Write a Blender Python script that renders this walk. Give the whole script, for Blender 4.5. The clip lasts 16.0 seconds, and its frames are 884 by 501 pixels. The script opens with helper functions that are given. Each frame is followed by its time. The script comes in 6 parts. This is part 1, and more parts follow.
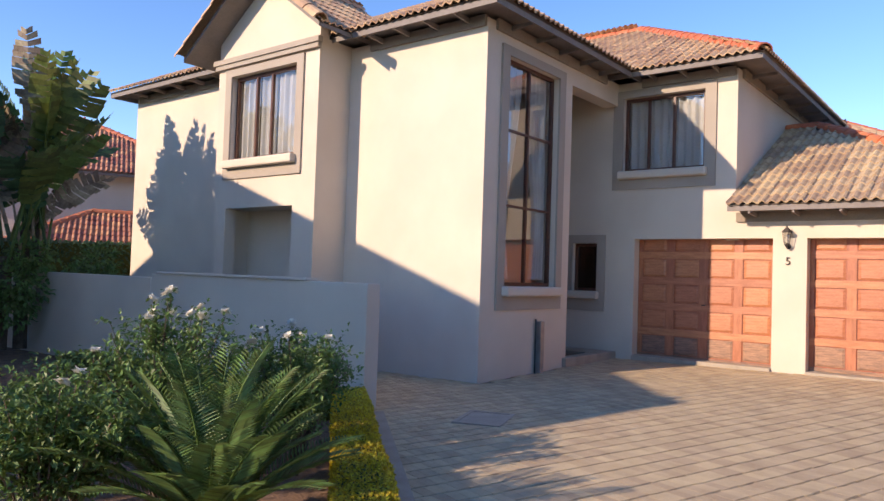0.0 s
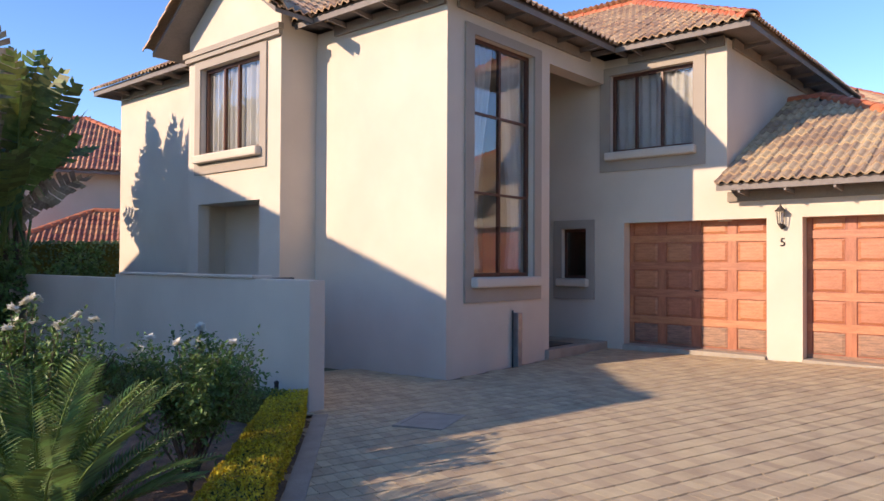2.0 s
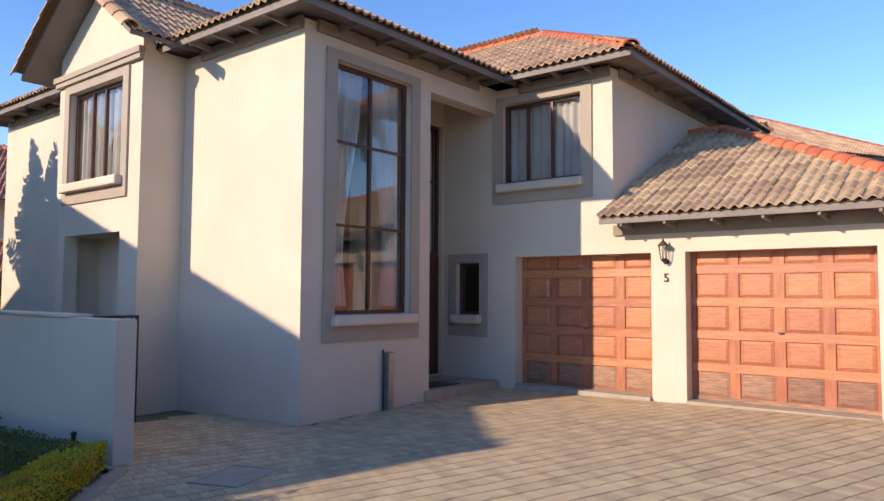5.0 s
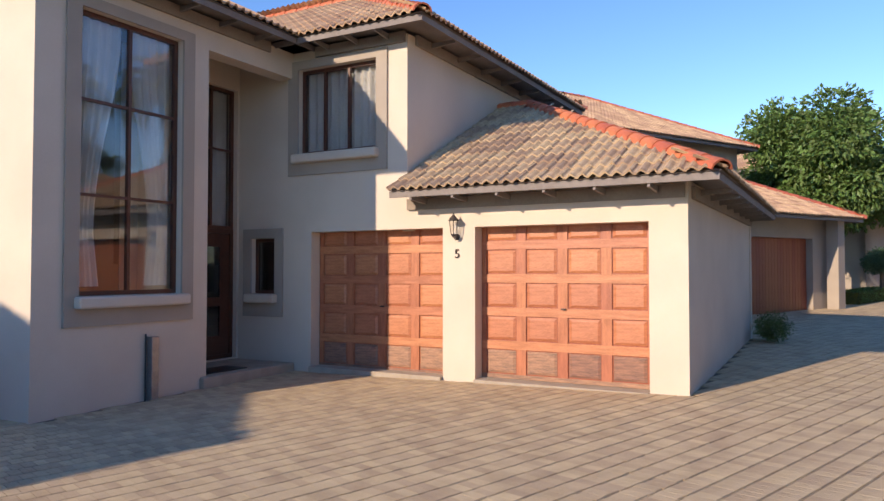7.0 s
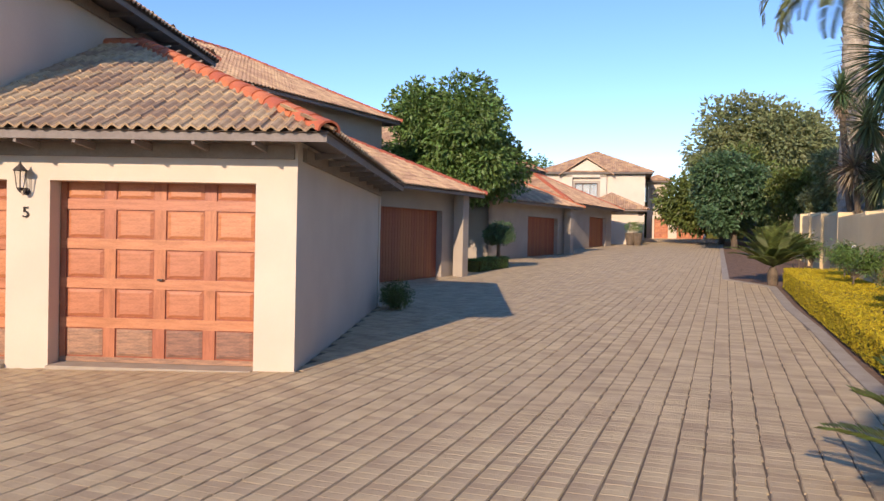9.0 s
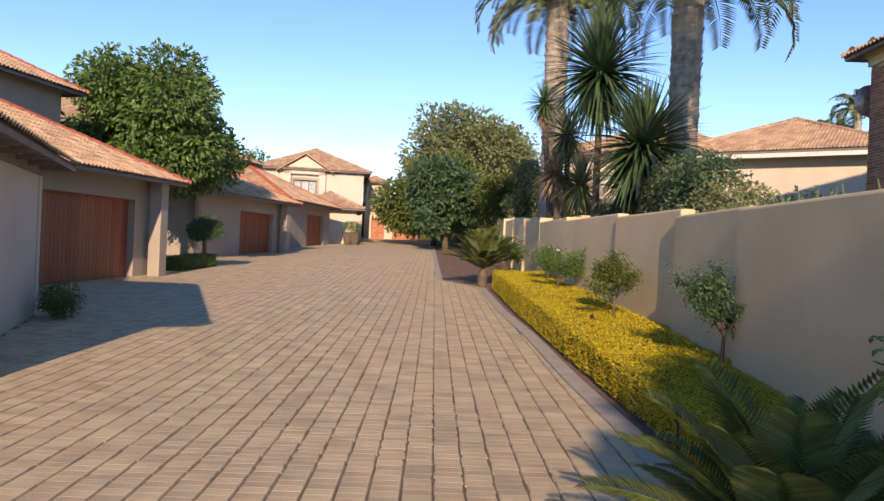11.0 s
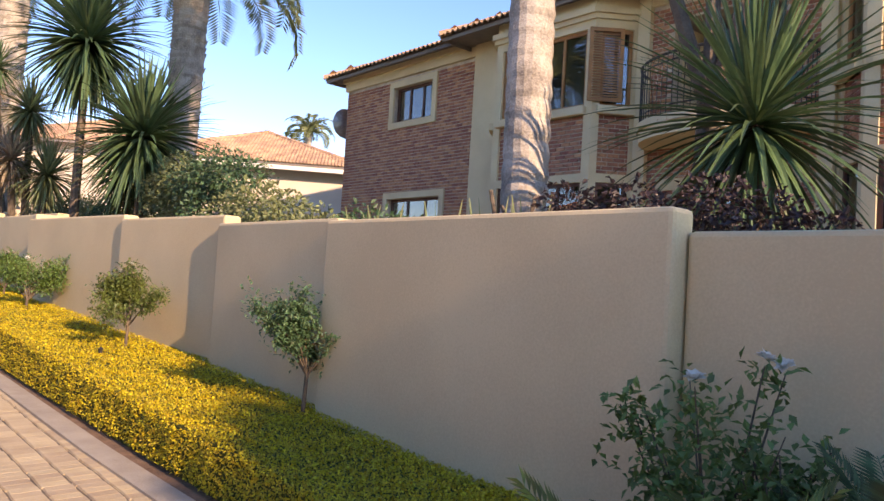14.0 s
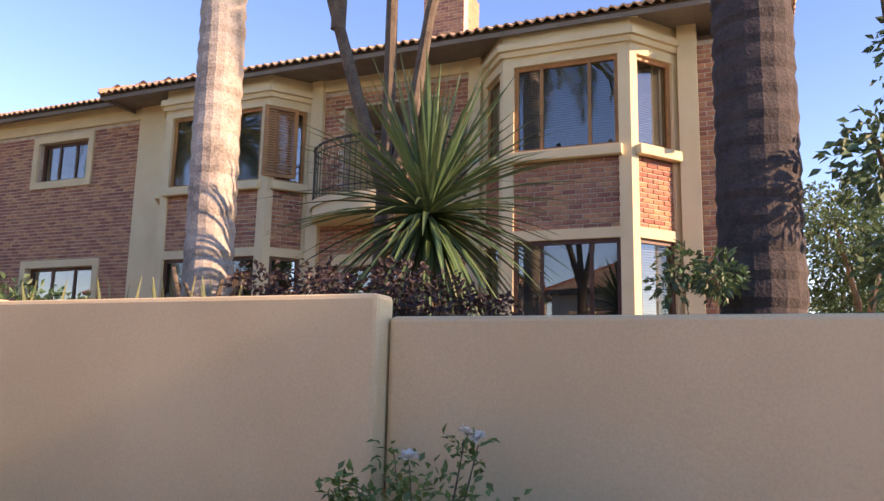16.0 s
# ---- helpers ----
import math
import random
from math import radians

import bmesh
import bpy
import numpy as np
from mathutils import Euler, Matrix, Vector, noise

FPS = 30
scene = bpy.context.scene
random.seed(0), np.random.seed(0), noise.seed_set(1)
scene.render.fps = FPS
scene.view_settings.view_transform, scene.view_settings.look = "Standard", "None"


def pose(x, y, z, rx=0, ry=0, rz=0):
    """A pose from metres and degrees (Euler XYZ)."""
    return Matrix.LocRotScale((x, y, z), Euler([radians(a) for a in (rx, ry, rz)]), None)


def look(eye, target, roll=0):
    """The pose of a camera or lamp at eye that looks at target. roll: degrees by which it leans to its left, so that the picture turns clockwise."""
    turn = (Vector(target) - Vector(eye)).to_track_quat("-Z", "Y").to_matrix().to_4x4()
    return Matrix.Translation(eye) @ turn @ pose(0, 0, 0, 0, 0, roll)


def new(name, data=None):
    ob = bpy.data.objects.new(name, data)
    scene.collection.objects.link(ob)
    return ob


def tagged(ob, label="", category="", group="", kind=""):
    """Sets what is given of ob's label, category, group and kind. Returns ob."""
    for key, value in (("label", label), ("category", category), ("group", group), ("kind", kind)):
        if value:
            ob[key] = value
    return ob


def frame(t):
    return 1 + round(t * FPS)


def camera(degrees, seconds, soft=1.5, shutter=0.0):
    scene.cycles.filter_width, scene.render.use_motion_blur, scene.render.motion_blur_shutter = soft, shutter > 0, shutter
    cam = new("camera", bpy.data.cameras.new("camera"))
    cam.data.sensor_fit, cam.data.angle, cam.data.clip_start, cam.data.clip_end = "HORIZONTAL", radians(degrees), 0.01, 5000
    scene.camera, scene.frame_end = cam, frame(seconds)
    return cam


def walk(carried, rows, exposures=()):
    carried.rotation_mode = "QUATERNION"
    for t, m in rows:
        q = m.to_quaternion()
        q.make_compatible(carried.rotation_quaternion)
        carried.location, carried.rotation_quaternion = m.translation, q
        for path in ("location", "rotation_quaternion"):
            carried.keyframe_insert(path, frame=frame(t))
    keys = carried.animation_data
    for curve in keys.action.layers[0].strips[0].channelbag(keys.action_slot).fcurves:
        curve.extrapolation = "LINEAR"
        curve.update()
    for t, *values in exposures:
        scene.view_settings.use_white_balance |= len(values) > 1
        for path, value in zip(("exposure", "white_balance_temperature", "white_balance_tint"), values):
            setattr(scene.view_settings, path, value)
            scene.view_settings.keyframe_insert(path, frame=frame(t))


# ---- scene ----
cam = camera(62.6, 16.0)
PATH = [
    (0, (-0.387, 1.756, 1.528), (1.178, 2.999, 1.595), 1.9),
    (0.5, (-0.13, 1.753, 1.57), (1.424, 3.011, 1.605), 1.1),
    (1, (0.103, 1.636, 1.584), (1.638, 2.919, 1.593), 0.7),
    (1.5, (0.317, 1.441, 1.601), (1.835, 2.743, 1.61), 0.5),
    (2, (0.6, 1.301, 1.61), (2.106, 2.618, 1.641), 0.3),
    (2.5, (0.759, 1.062, 1.617), (2.275, 2.366, 1.683), 0.1),
    (3, (0.933, 0.845, 1.62), (2.463, 2.13, 1.718), 0.2),
    (3.5, (1.207, 0.775, 1.637), (2.751, 2.041, 1.753), 0.4),
    (3.7, (1.316, 0.746, 1.64), (2.865, 2.006, 1.767), 0.4),
    (5.8, (2.427, 0.268, 1.69), (3.983, 1.52, 1.793), 0.3),
    (6, (2.539, 0.189, 1.689), (4.103, 1.431, 1.785), 0.4),
    (6.5, (2.929, 0.004, 1.679), (4.542, 1.184, 1.752), 0.3),
    (7, (3.219, -0.138, 1.688), (4.969, 0.827, 1.745), -0.0),
    (7.5, (3.481, -0.254, 1.674), (5.318, 0.535, 1.698), 0.3),
    (8, (3.729, -0.349, 1.679), (5.619, 0.304, 1.69), 0.6),
    (8.5, (3.997, -0.417, 1.704), (5.971, -0.1, 1.708), 0.8),
    (9, (4.257, -0.591, 1.708), (6.254, -0.485, 1.681), 1.2),
    (9.5, (4.534, -0.708, 1.706), (6.528, -0.851, 1.664), 2.0),
    (9.7, (4.654, -0.744, 1.694), (6.634, -1.022, 1.661), 2.0),
    (11.8, (6.563, -1.078, 1.711), (8.395, -1.88, 1.703), 3.1),
    (12, (6.758, -1.125, 1.712), (8.556, -2.001, 1.705), 3.2),
    (12.5, (7.087, -1.137, 1.741), (8.763, -2.229, 1.753), 3.7),
    (13, (7.425, -1.108, 1.758), (8.907, -2.45, 1.793), 3.9),
    (13.5, (7.644, -1.165, 1.748), (8.9, -2.721, 1.804), 3.8),
    (14, (7.848, -1.242, 1.783), (8.832, -2.982, 1.868), 3.5),
    (14.5, (8.025, -1.185, 1.812), (8.667, -3.075, 1.935), 2.4),
    (15, (8.083, -1.106, 1.83), (8.51, -3.054, 1.989), 1.6),
    (15.5, (8.08, -1.096, 1.846), (8.329, -3.066, 2.09), 1.3),
    (16, (8.066, -1.076, 1.854), (8.182, -3.048, 2.166), 1.2),
]
walk(cam, [(t, look(eye, target, roll)) for t, eye, target, roll in PATH],
     [(0, 1.14, 7750, 20), (6.0, 1.05, 7550, 17), (9.5, 0.92, 7900, 19), (12, 1.05, 8700, 21), (13.5, 1.45, 8900, 25), (14.5, 1.68, 9500, 29), (16, 1.75, 10200, 34)])

# ---- world and sun ----
SUN_AZ, SUN_EL = 159.4, 22.0
world = bpy.data.worlds.new("world")
scene.world = world
world.use_nodes = True
wn = world.node_tree.nodes
sky = wn.new("ShaderNodeTexSky")
sky.sky_type = "NISHITA"
sky.sun_disc = False
sky.sun_elevation = radians(SUN_EL)
sky.sun_rotation = radians(90 - SUN_AZ)
sky.air_density, sky.dust_density, sky.ozone_density = 1.0, 0.0, 3.5
sky.altitude = 1400
deep = wn.new("ShaderNodeHueSaturation")
deep.inputs["Saturation"].default_value, deep.inputs["Hue"].default_value = 1.18, 0.507
world.node_tree.links.new(sky.outputs[0], deep.inputs["Color"])
world.node_tree.links.new(deep.outputs[0], wn["Background"].inputs[0])
wn["Background"].inputs[1].default_value = 0.15
sun = new("sun", bpy.data.lights.new("sun", "SUN"))
sun.data.energy, sun.data.angle, sun.data.color = 2.75, radians(0.55), (1.0, 0.87, 0.71)
sx, sy, sz = (math.cos(radians(SUN_AZ)) * math.cos(radians(SUN_EL)), math.sin(radians(SUN_AZ)) * math.cos(radians(SUN_EL)), math.sin(radians(SUN_EL)))
sun.matrix_world = look((40 * sx, 40 * sy, 40 * sz), (0, 0, 0))


# ---- materials ----
def mat(name, base, rough=0.8, second=None, scale=4.0, fine=60.0, amount=0.35, bump=0.3, bump_scale=None, metal=0.0, vary=0.0, trans=0.0, streak=False, island=False):
    """A surface with colour varied at two scales, a fine relief, and variation from object to object."""
    m = bpy.data.materials.new(name)
    m.use_nodes = True
    nt = m.node_tree
    n, l = nt.nodes, nt.links
    b = n["Principled BSDF"]
    b.inputs["Roughness"].default_value = rough
    b.inputs["Metallic"].default_value = metal
    tc = n.new("ShaderNodeTexCoord")
    geo = n.new("ShaderNodeNewGeometry")
    src = geo.outputs["Position"] if vary == 0 else tc.outputs["Object"]
    if streak:
        mp = n.new("ShaderNodeMapping")
        mp.inputs["Scale"].default_value = streak
        l.new(src, mp.inputs[0])
        src = mp.outputs[0]
    big = n.new("ShaderNodeTexNoise")
    big.inputs["Scale"].default_value, big.inputs["Detail"].default_value = scale, 5
    l.new(src, big.inputs["Vector"])
    small = n.new("ShaderNodeTexNoise")
    small.inputs["Scale"].default_value, small.inputs["Detail"].default_value = fine, 3
    l.new(src, small.inputs["Vector"])
    add = n.new("ShaderNodeMath")
    add.operation = "MULTIPLY_ADD"
    add.inputs[1].default_value = 0.45
    l.new(small.outputs[0], add.inputs[0])
    half = n.new("ShaderNodeMath")
    half.operation = "MULTIPLY"
    half.inputs[1].default_value = 0.65
    l.new(big.outputs[0], half.inputs[0])
    l.new(half.outputs[0], add.inputs[2])
    ramp = n.new("ShaderNodeValToRGB")
    two = second or tuple(c * (1 - amount) for c in base)
    ramp.color_ramp.elements[0].position, ramp.color_ramp.elements[1].position = 0.42, 0.66
    ramp.color_ramp.elements[0].color, ramp.color_ramp.elements[1].color = (*two, 1), (*base, 1)
    l.new(add.outputs[0], ramp.inputs[0])
    out = ramp.outputs[0]
    if vary:
        oi = n.new("ShaderNodeObjectInfo")
        rnd = oi.outputs["Random"]
        if island:
            rnd = geo.outputs["Random Per Island"]
        hv = n.new("ShaderNodeHueSaturation")
        mr = n.new("ShaderNodeMapRange")
        mr.inputs[3].default_value, mr.inputs[4].default_value = 1 - vary, 1 + vary
        l.new(rnd, mr.inputs[0])
        l.new(mr.outputs[0], hv.inputs["Value"])
        mr2 = n.new("ShaderNodeMapRange")
        mr2.inputs[3].default_value, mr2.inputs[4].default_value = 0.5 - vary * 0.05, 0.5 + vary * 0.05
        l.new(rnd, mr2.inputs[0])
        l.new(mr2.outputs[0], hv.inputs["Hue"])
        l.new(out, hv.inputs["Color"])
        out = hv.outputs[0]
    l.new(out, b.inputs["Base Color"])
    if bump:
        bp = n.new("ShaderNodeBump")
        bp.inputs["Strength"].default_value, bp.inputs["Distance"].default_value = bump, 0.01
        l.new(small.outputs[0], bp.inputs["Height"])
        l.new(bp.outputs[0], b.inputs["Normal"])
    if trans:
        tr = n.new("ShaderNodeBsdfTranslucent")
        l.new(out, tr.inputs[0])
        mx = n.new("ShaderNodeMixShader")
        mx.inputs[0].default_value = trans
        l.new(b.outputs[0], mx.inputs[1])
        l.new(tr.outputs[0], mx.inputs[2])
        l.new(mx.outputs[0], n["Material Output"].inputs[0])
    return m


def glass(name, tint=(0.75, 0.8, 0.8), reflect=0.25):
    m = bpy.data.materials.new(name)
    m.use_nodes = True
    n, l = m.node_tree.nodes, m.node_tree.links
    n.remove(n["Principled BSDF"])
    t = n.new("ShaderNodeBsdfTransparent")
    t.inputs[0].default_value = (*tint, 1)
    g = n.new("ShaderNodeBsdfGlossy")
    g.inputs["Roughness"].default_value = 0.0
    lw = n.new("ShaderNodeLayerWeight")
    lw.inputs[0].default_value = 0.5
    pw_ = n.new("ShaderNodeMath")
    pw_.operation = "POWER"
    pw_.inputs[1].default_value = 4.0
    l.new(lw.outputs["Facing"], pw_.inputs[0])
    ad = n.new("ShaderNodeMath")
    ad.operation, ad.use_clamp = "MULTIPLY_ADD", True
    ad.inputs[1].default_value, ad.inputs[2].default_value = 0.6, reflect
    l.new(pw_.outputs[0], ad.inputs[0])
    mx = n.new("ShaderNodeMixShader")
    l.new(ad.outputs[0], mx.inputs[0])
    l.new(t.outputs[0], mx.inputs[1])
    l.new(g.outputs[0], mx.inputs[2])
    l.new(mx.outputs[0], n["Material Output"].inputs[0])
    return m


M = {}
M["plaster"] = mat("plaster", (0.66, 0.57, 0.47), 0.9, (0.59, 0.505, 0.415), 1.1, 90, bump=0.15)
# taupe of bands and mouldings; also carries the shade of drive-side walls and balcony recess
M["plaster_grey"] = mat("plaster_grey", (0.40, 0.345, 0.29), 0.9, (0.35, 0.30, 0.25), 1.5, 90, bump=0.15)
M["plaster_sand"] = mat("plaster_sand", (0.74, 0.585, 0.35), 0.9, (0.645, 0.50, 0.295), 0.9, 70, bump=0.1)
M["plaster_yellow"] = mat("plaster_yellow", (0.74, 0.61, 0.39), 0.9, (0.64, 0.52, 0.33), 1.2, 80, bump=0.3)
M["tile"] = mat("roof_tile", (0.54, 0.39, 0.25), 0.85, (0.36, 0.25, 0.16), 5, 60, vary=0.22, bump=0.4)
M["tile_red"] = mat("roof_tile_red", (0.58, 0.17, 0.085), 0.7, (0.42, 0.12, 0.06), 5, 60, vary=0.15, bump=0.3)
M["tile_far"] = mat("roof_tile_far", (0.55, 0.36, 0.23), 0.85, (0.38, 0.24, 0.15), 3, 40, vary=0.2, island=True)
M["wood_panel"] = mat("garage_panel", (0.52, 0.20, 0.10), 0.45, (0.37, 0.13, 0.06), 1.2, 9, vary=0.09, bump=0.15, streak=(3, 1.5, 22))
M["wood_grey"] = mat("weathered_timber", (0.38, 0.20, 0.13), 0.7, (0.17, 0.10, 0.075), 1.5, 9, vary=0.16, bump=0.3, streak=(3, 1.5, 22))
M["wood"] = mat("garage_timber", (0.40, 0.12, 0.055), 0.45, (0.27, 0.075, 0.035), 1.2, 9, vary=0.12, bump=0.15, streak=(18, 1.5, 22))
M["wood_stile"] = mat("garage_stile", (0.46, 0.16, 0.08), 0.45, (0.32, 0.105, 0.05), 1.2, 9, vary=0.1, bump=0.15, streak=(18, 1.5, 3))
M["tile_rust"] = mat("roof_tile_rust", (0.50, 0.22, 0.13), 0.8, (0.30, 0.12, 0.07), 3, 40, vary=0.3, island=True)
M["wood_dark"] = mat("window_timber", (0.11, 0.038, 0.022), 0.45, (0.075, 0.026, 0.016), 3, 30, bump=0.15)
M["beam"] = mat("painted_beam", (0.23, 0.20, 0.185), 0.7, (0.18, 0.155, 0.145), 3, 30, bump=0.15)
M["eaves"] = mat("eaves_board", (0.30, 0.245, 0.20), 0.8, (0.24, 0.195, 0.16), 3, 40, bump=0.2)
M["paver"] = mat("paver", (0.55, 0.43, 0.275), 0.9, (0.43, 0.325, 0.205), 3, 120, vary=0.13, bump=0.6)
M["paver_far"] = mat("paver_far", (0.55, 0.43, 0.275), 0.9, (0.43, 0.325, 0.205), 3, 120, vary=0.13, bump=0.6, island=True)
M["joint"] = mat("joint_sand", (0.17, 0.13, 0.09), 0.95, (0.10, 0.075, 0.055), 3, 80, bump=0.5)
M["kerb"] = mat("kerb_concrete", (0.42, 0.36, 0.29), 0.9, (0.33, 0.28, 0.22), 4, 90, bump=0.5)
M["soil"] = mat("soil", (0.24, 0.14, 0.085), 0.95, (0.12, 0.07, 0.045), 6, 50, bump=1.0)
M["gold_leaf"] = mat("golden_hedge_leaf", (0.68, 0.50, 0.03), 0.6, (0.46, 0.38, 0.03), 6, 30, vary=0.3, island=True, trans=0.25, bump=0)
# dark filling whose colour supplies the shade between hedge leaves
M["hedge_shade_core"] = mat("hedge_shade_core", (0.10, 0.10, 0.015), 0.9, (0.05, 0.06, 0.01), 8, 40, bump=0.5)
M["leaf"] = mat("leaf", (0.15, 0.25, 0.07), 0.5, (0.085, 0.15, 0.04), 3, 20, vary=0.35, island=True, trans=0.25, bump=0)
M["leaf_dry"] = mat("leaf_dry", (0.42, 0.33, 0.23), 0.7, (0.24, 0.17, 0.11), 3, 20, vary=0.3, island=True, trans=0.2, bump=0)
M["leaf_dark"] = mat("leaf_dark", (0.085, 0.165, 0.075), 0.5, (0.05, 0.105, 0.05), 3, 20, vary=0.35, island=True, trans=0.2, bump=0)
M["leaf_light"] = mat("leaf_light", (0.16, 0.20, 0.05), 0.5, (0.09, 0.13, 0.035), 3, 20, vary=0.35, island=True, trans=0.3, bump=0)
M["leaf_olive"] = mat("leaf_olive", (0.24, 0.27, 0.12), 0.6, (0.15, 0.18, 0.08), 3, 20, vary=0.3, island=True, trans=0.25, bump=0)
M["leaf_purple"] = mat("leaf_purple", (0.05, 0.03, 0.035), 0.5, (0.03, 0.02, 0.022), 3, 20, vary=0.3, island=True, trans=0.15, bump=0)
M["blade"] = mat("yucca_blade", (0.10, 0.165, 0.075), 0.4, (0.06, 0.115, 0.055), 3, 20, vary=0.3, island=True, trans=0.15, bump=0)
M["petal"] = mat("petal", (0.8, 0.78, 0.7), 0.6, (0.7, 0.66, 0.56), 10, 60, bump=0, trans=0.3)
M["bark"] = mat("bark", (0.16, 0.12, 0.085), 0.9, (0.08, 0.06, 0.045), 6, 40, bump=0.8)
M["palm_bark"] = mat("palm_bark", (0.46, 0.41, 0.35), 0.9, (0.22, 0.19, 0.16), 4, 40, bump=0.8)
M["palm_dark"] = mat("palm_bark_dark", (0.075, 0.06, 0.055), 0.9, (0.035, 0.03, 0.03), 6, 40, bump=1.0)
M["lawn"] = mat("lawn", (0.16, 0.19, 0.05), 0.9, (0.09, 0.12, 0.03), 4, 80, bump=0.8)
M["earth"] = mat("earth", (0.22, 0.17, 0.11), 0.95, (0.13, 0.13, 0.06), 0.3, 20, bump=0.5)
M["white"] = mat("white_paint", (0.78, 0.76, 0.7), 0.5, (0.66, 0.64, 0.58), 4, 50, bump=0.1)
M["iron"] = mat("black_iron", (0.02, 0.02, 0.022), 0.45, (0.035, 0.03, 0.03), 10, 80, bump=0.1)
M["steel"] = mat("grey_steel", (0.35, 0.36, 0.37), 0.4, (0.25, 0.26, 0.27), 10, 80, metal=0.7, bump=0.1)
M["brick"] = mat("house_brick", (0.50, 0.22, 0.13), 0.9, (0.33, 0.14, 0.095), 14, 90, vary=0.3, bump=0.5)
M["brick_far"] = mat("house_brick_far", (0.50, 0.22, 0.13), 0.9, (0.33, 0.14, 0.095), 14, 90, vary=0.3, bump=0.5, island=True)
M["mortar"] = mat("mortar", (0.66, 0.56, 0.44), 0.95, (0.44, 0.35, 0.28), 6, 90, bump=0.4)
M["curtain"] = mat("net_curtain", (0.78, 0.77, 0.74), 0.9, (0.62, 0.61, 0.6), 2, 60, bump=0.1, trans=0.4)
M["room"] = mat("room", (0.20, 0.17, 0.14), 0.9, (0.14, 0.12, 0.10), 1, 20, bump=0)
M["blind"] = mat("blind_slat", (0.5, 0.45, 0.38), 0.6, (0.42, 0.38, 0.32), 3, 30, bump=0)
M["shutter"] = mat("shutter_timber", (0.45, 0.20, 0.07), 0.55, (0.32, 0.14, 0.05), 4, 40, bump=0.1)
M["glass"] = glass("window_glass", (0.97, 0.98, 0.98), 0.07)
M["glass_dark"] = glass("window_glass_dark", (0.55, 0.6, 0.62), 0.16)

# ---- mesh helpers ----
def ob_from(name, bm, material=None, parent=None, m=None, label="", smooth=False):
    me = bpy.data.meshes.new(name)
    if smooth:
        for f in bm.faces:
            f.smooth = True
    bm.to_mesh(me)
    bm.free()
    if material:
        me.materials.append(M[material] if isinstance(material, str) else material)
    ob = new(name, me)
    if parent:
        ob.parent = parent
    if m is not None:
        ob.matrix_basis = m
    if label:
        ob["label"] = label
    return ob


def part(name, bm, material, parent, label="", m=None, smooth=False):
    return ob_from(name, bm, material, parent, m, label, smooth)


def add_box(bm, x0, x1, y0, y1, z0, z1, m=None):
    vs = [bm.verts.new(Vector((x, y, z)) if m is None else m @ Vector((x, y, z))) for x in (x0, x1) for y in (y0, y1) for z in (z0, z1)]
    for f in ((0, 1, 3, 2), (4, 6, 7, 5), (0, 4, 5, 1), (2, 3, 7, 6), (0, 2, 6, 4), (1, 5, 7, 3)):
        bm.faces.new([vs[i] for i in f])


def box(x0, x1, y0, y1, z0, z1, bevel=0.0, m=None):
    bm = bmesh.new()
    add_box(bm, x0, x1, y0, y1, z0, z1, m)
    bmesh.ops.recalc_face_normals(bm, faces=bm.faces[:])
    if bevel:
        bmesh.ops.bevel(bm, geom=bm.edges[:], offset=bevel, segments=2, affect="EDGES", profile=0.5)
    return bm


def add_tube(bm, pts, radii, sides=8, cap=True):
    """A tube along pts with the given radii."""
    rings = []
    for i, p in enumerate(pts):
        p = Vector(p)
        d = (Vector(pts[min(i + 1, len(pts) - 1)]) - Vector(pts[max(i - 1, 0)])).normalized()
        a = d.orthogonal().normalized() if abs(d.z) < 0.95 else Vector((1, 0, 0))
        a = (a - d * a.dot(d)).normalized()
        b = d.cross(a)
        r = radii[i] if hasattr(radii, "__len__") else radii
        rings.append([bm.verts.new(p + (a * math.cos(2 * math.pi * k / sides) + b * math.sin(2 * math.pi * k / sides)) * r) for k in range(sides)])
    for i in range(len(rings) - 1):
        for k in range(sides):
            bm.faces.new((rings[i][k], rings[i][(k + 1) % sides], rings[i + 1][(k + 1) % sides], rings[i + 1][k]))
    if cap:
        bm.faces.new(rings[0][::-1])
        bm.faces.new(rings[-1])


def tube(pts, radii, sides=8):
    bm = bmesh.new()
    add_tube(bm, pts, radii, sides)
    return bm


def empty(name, m=None, **tags):
    ob = new(name)
    if m is not None:
        ob.matrix_basis = m
    return tagged(ob, **tags)


def height(x, y):
    """The ground rises gently along the drive."""
    return 0.015 * x - 0.015 * y + 0.012 * max(0.0, x - 14.0) + 0.01 * max(0.0, x - 26.0)


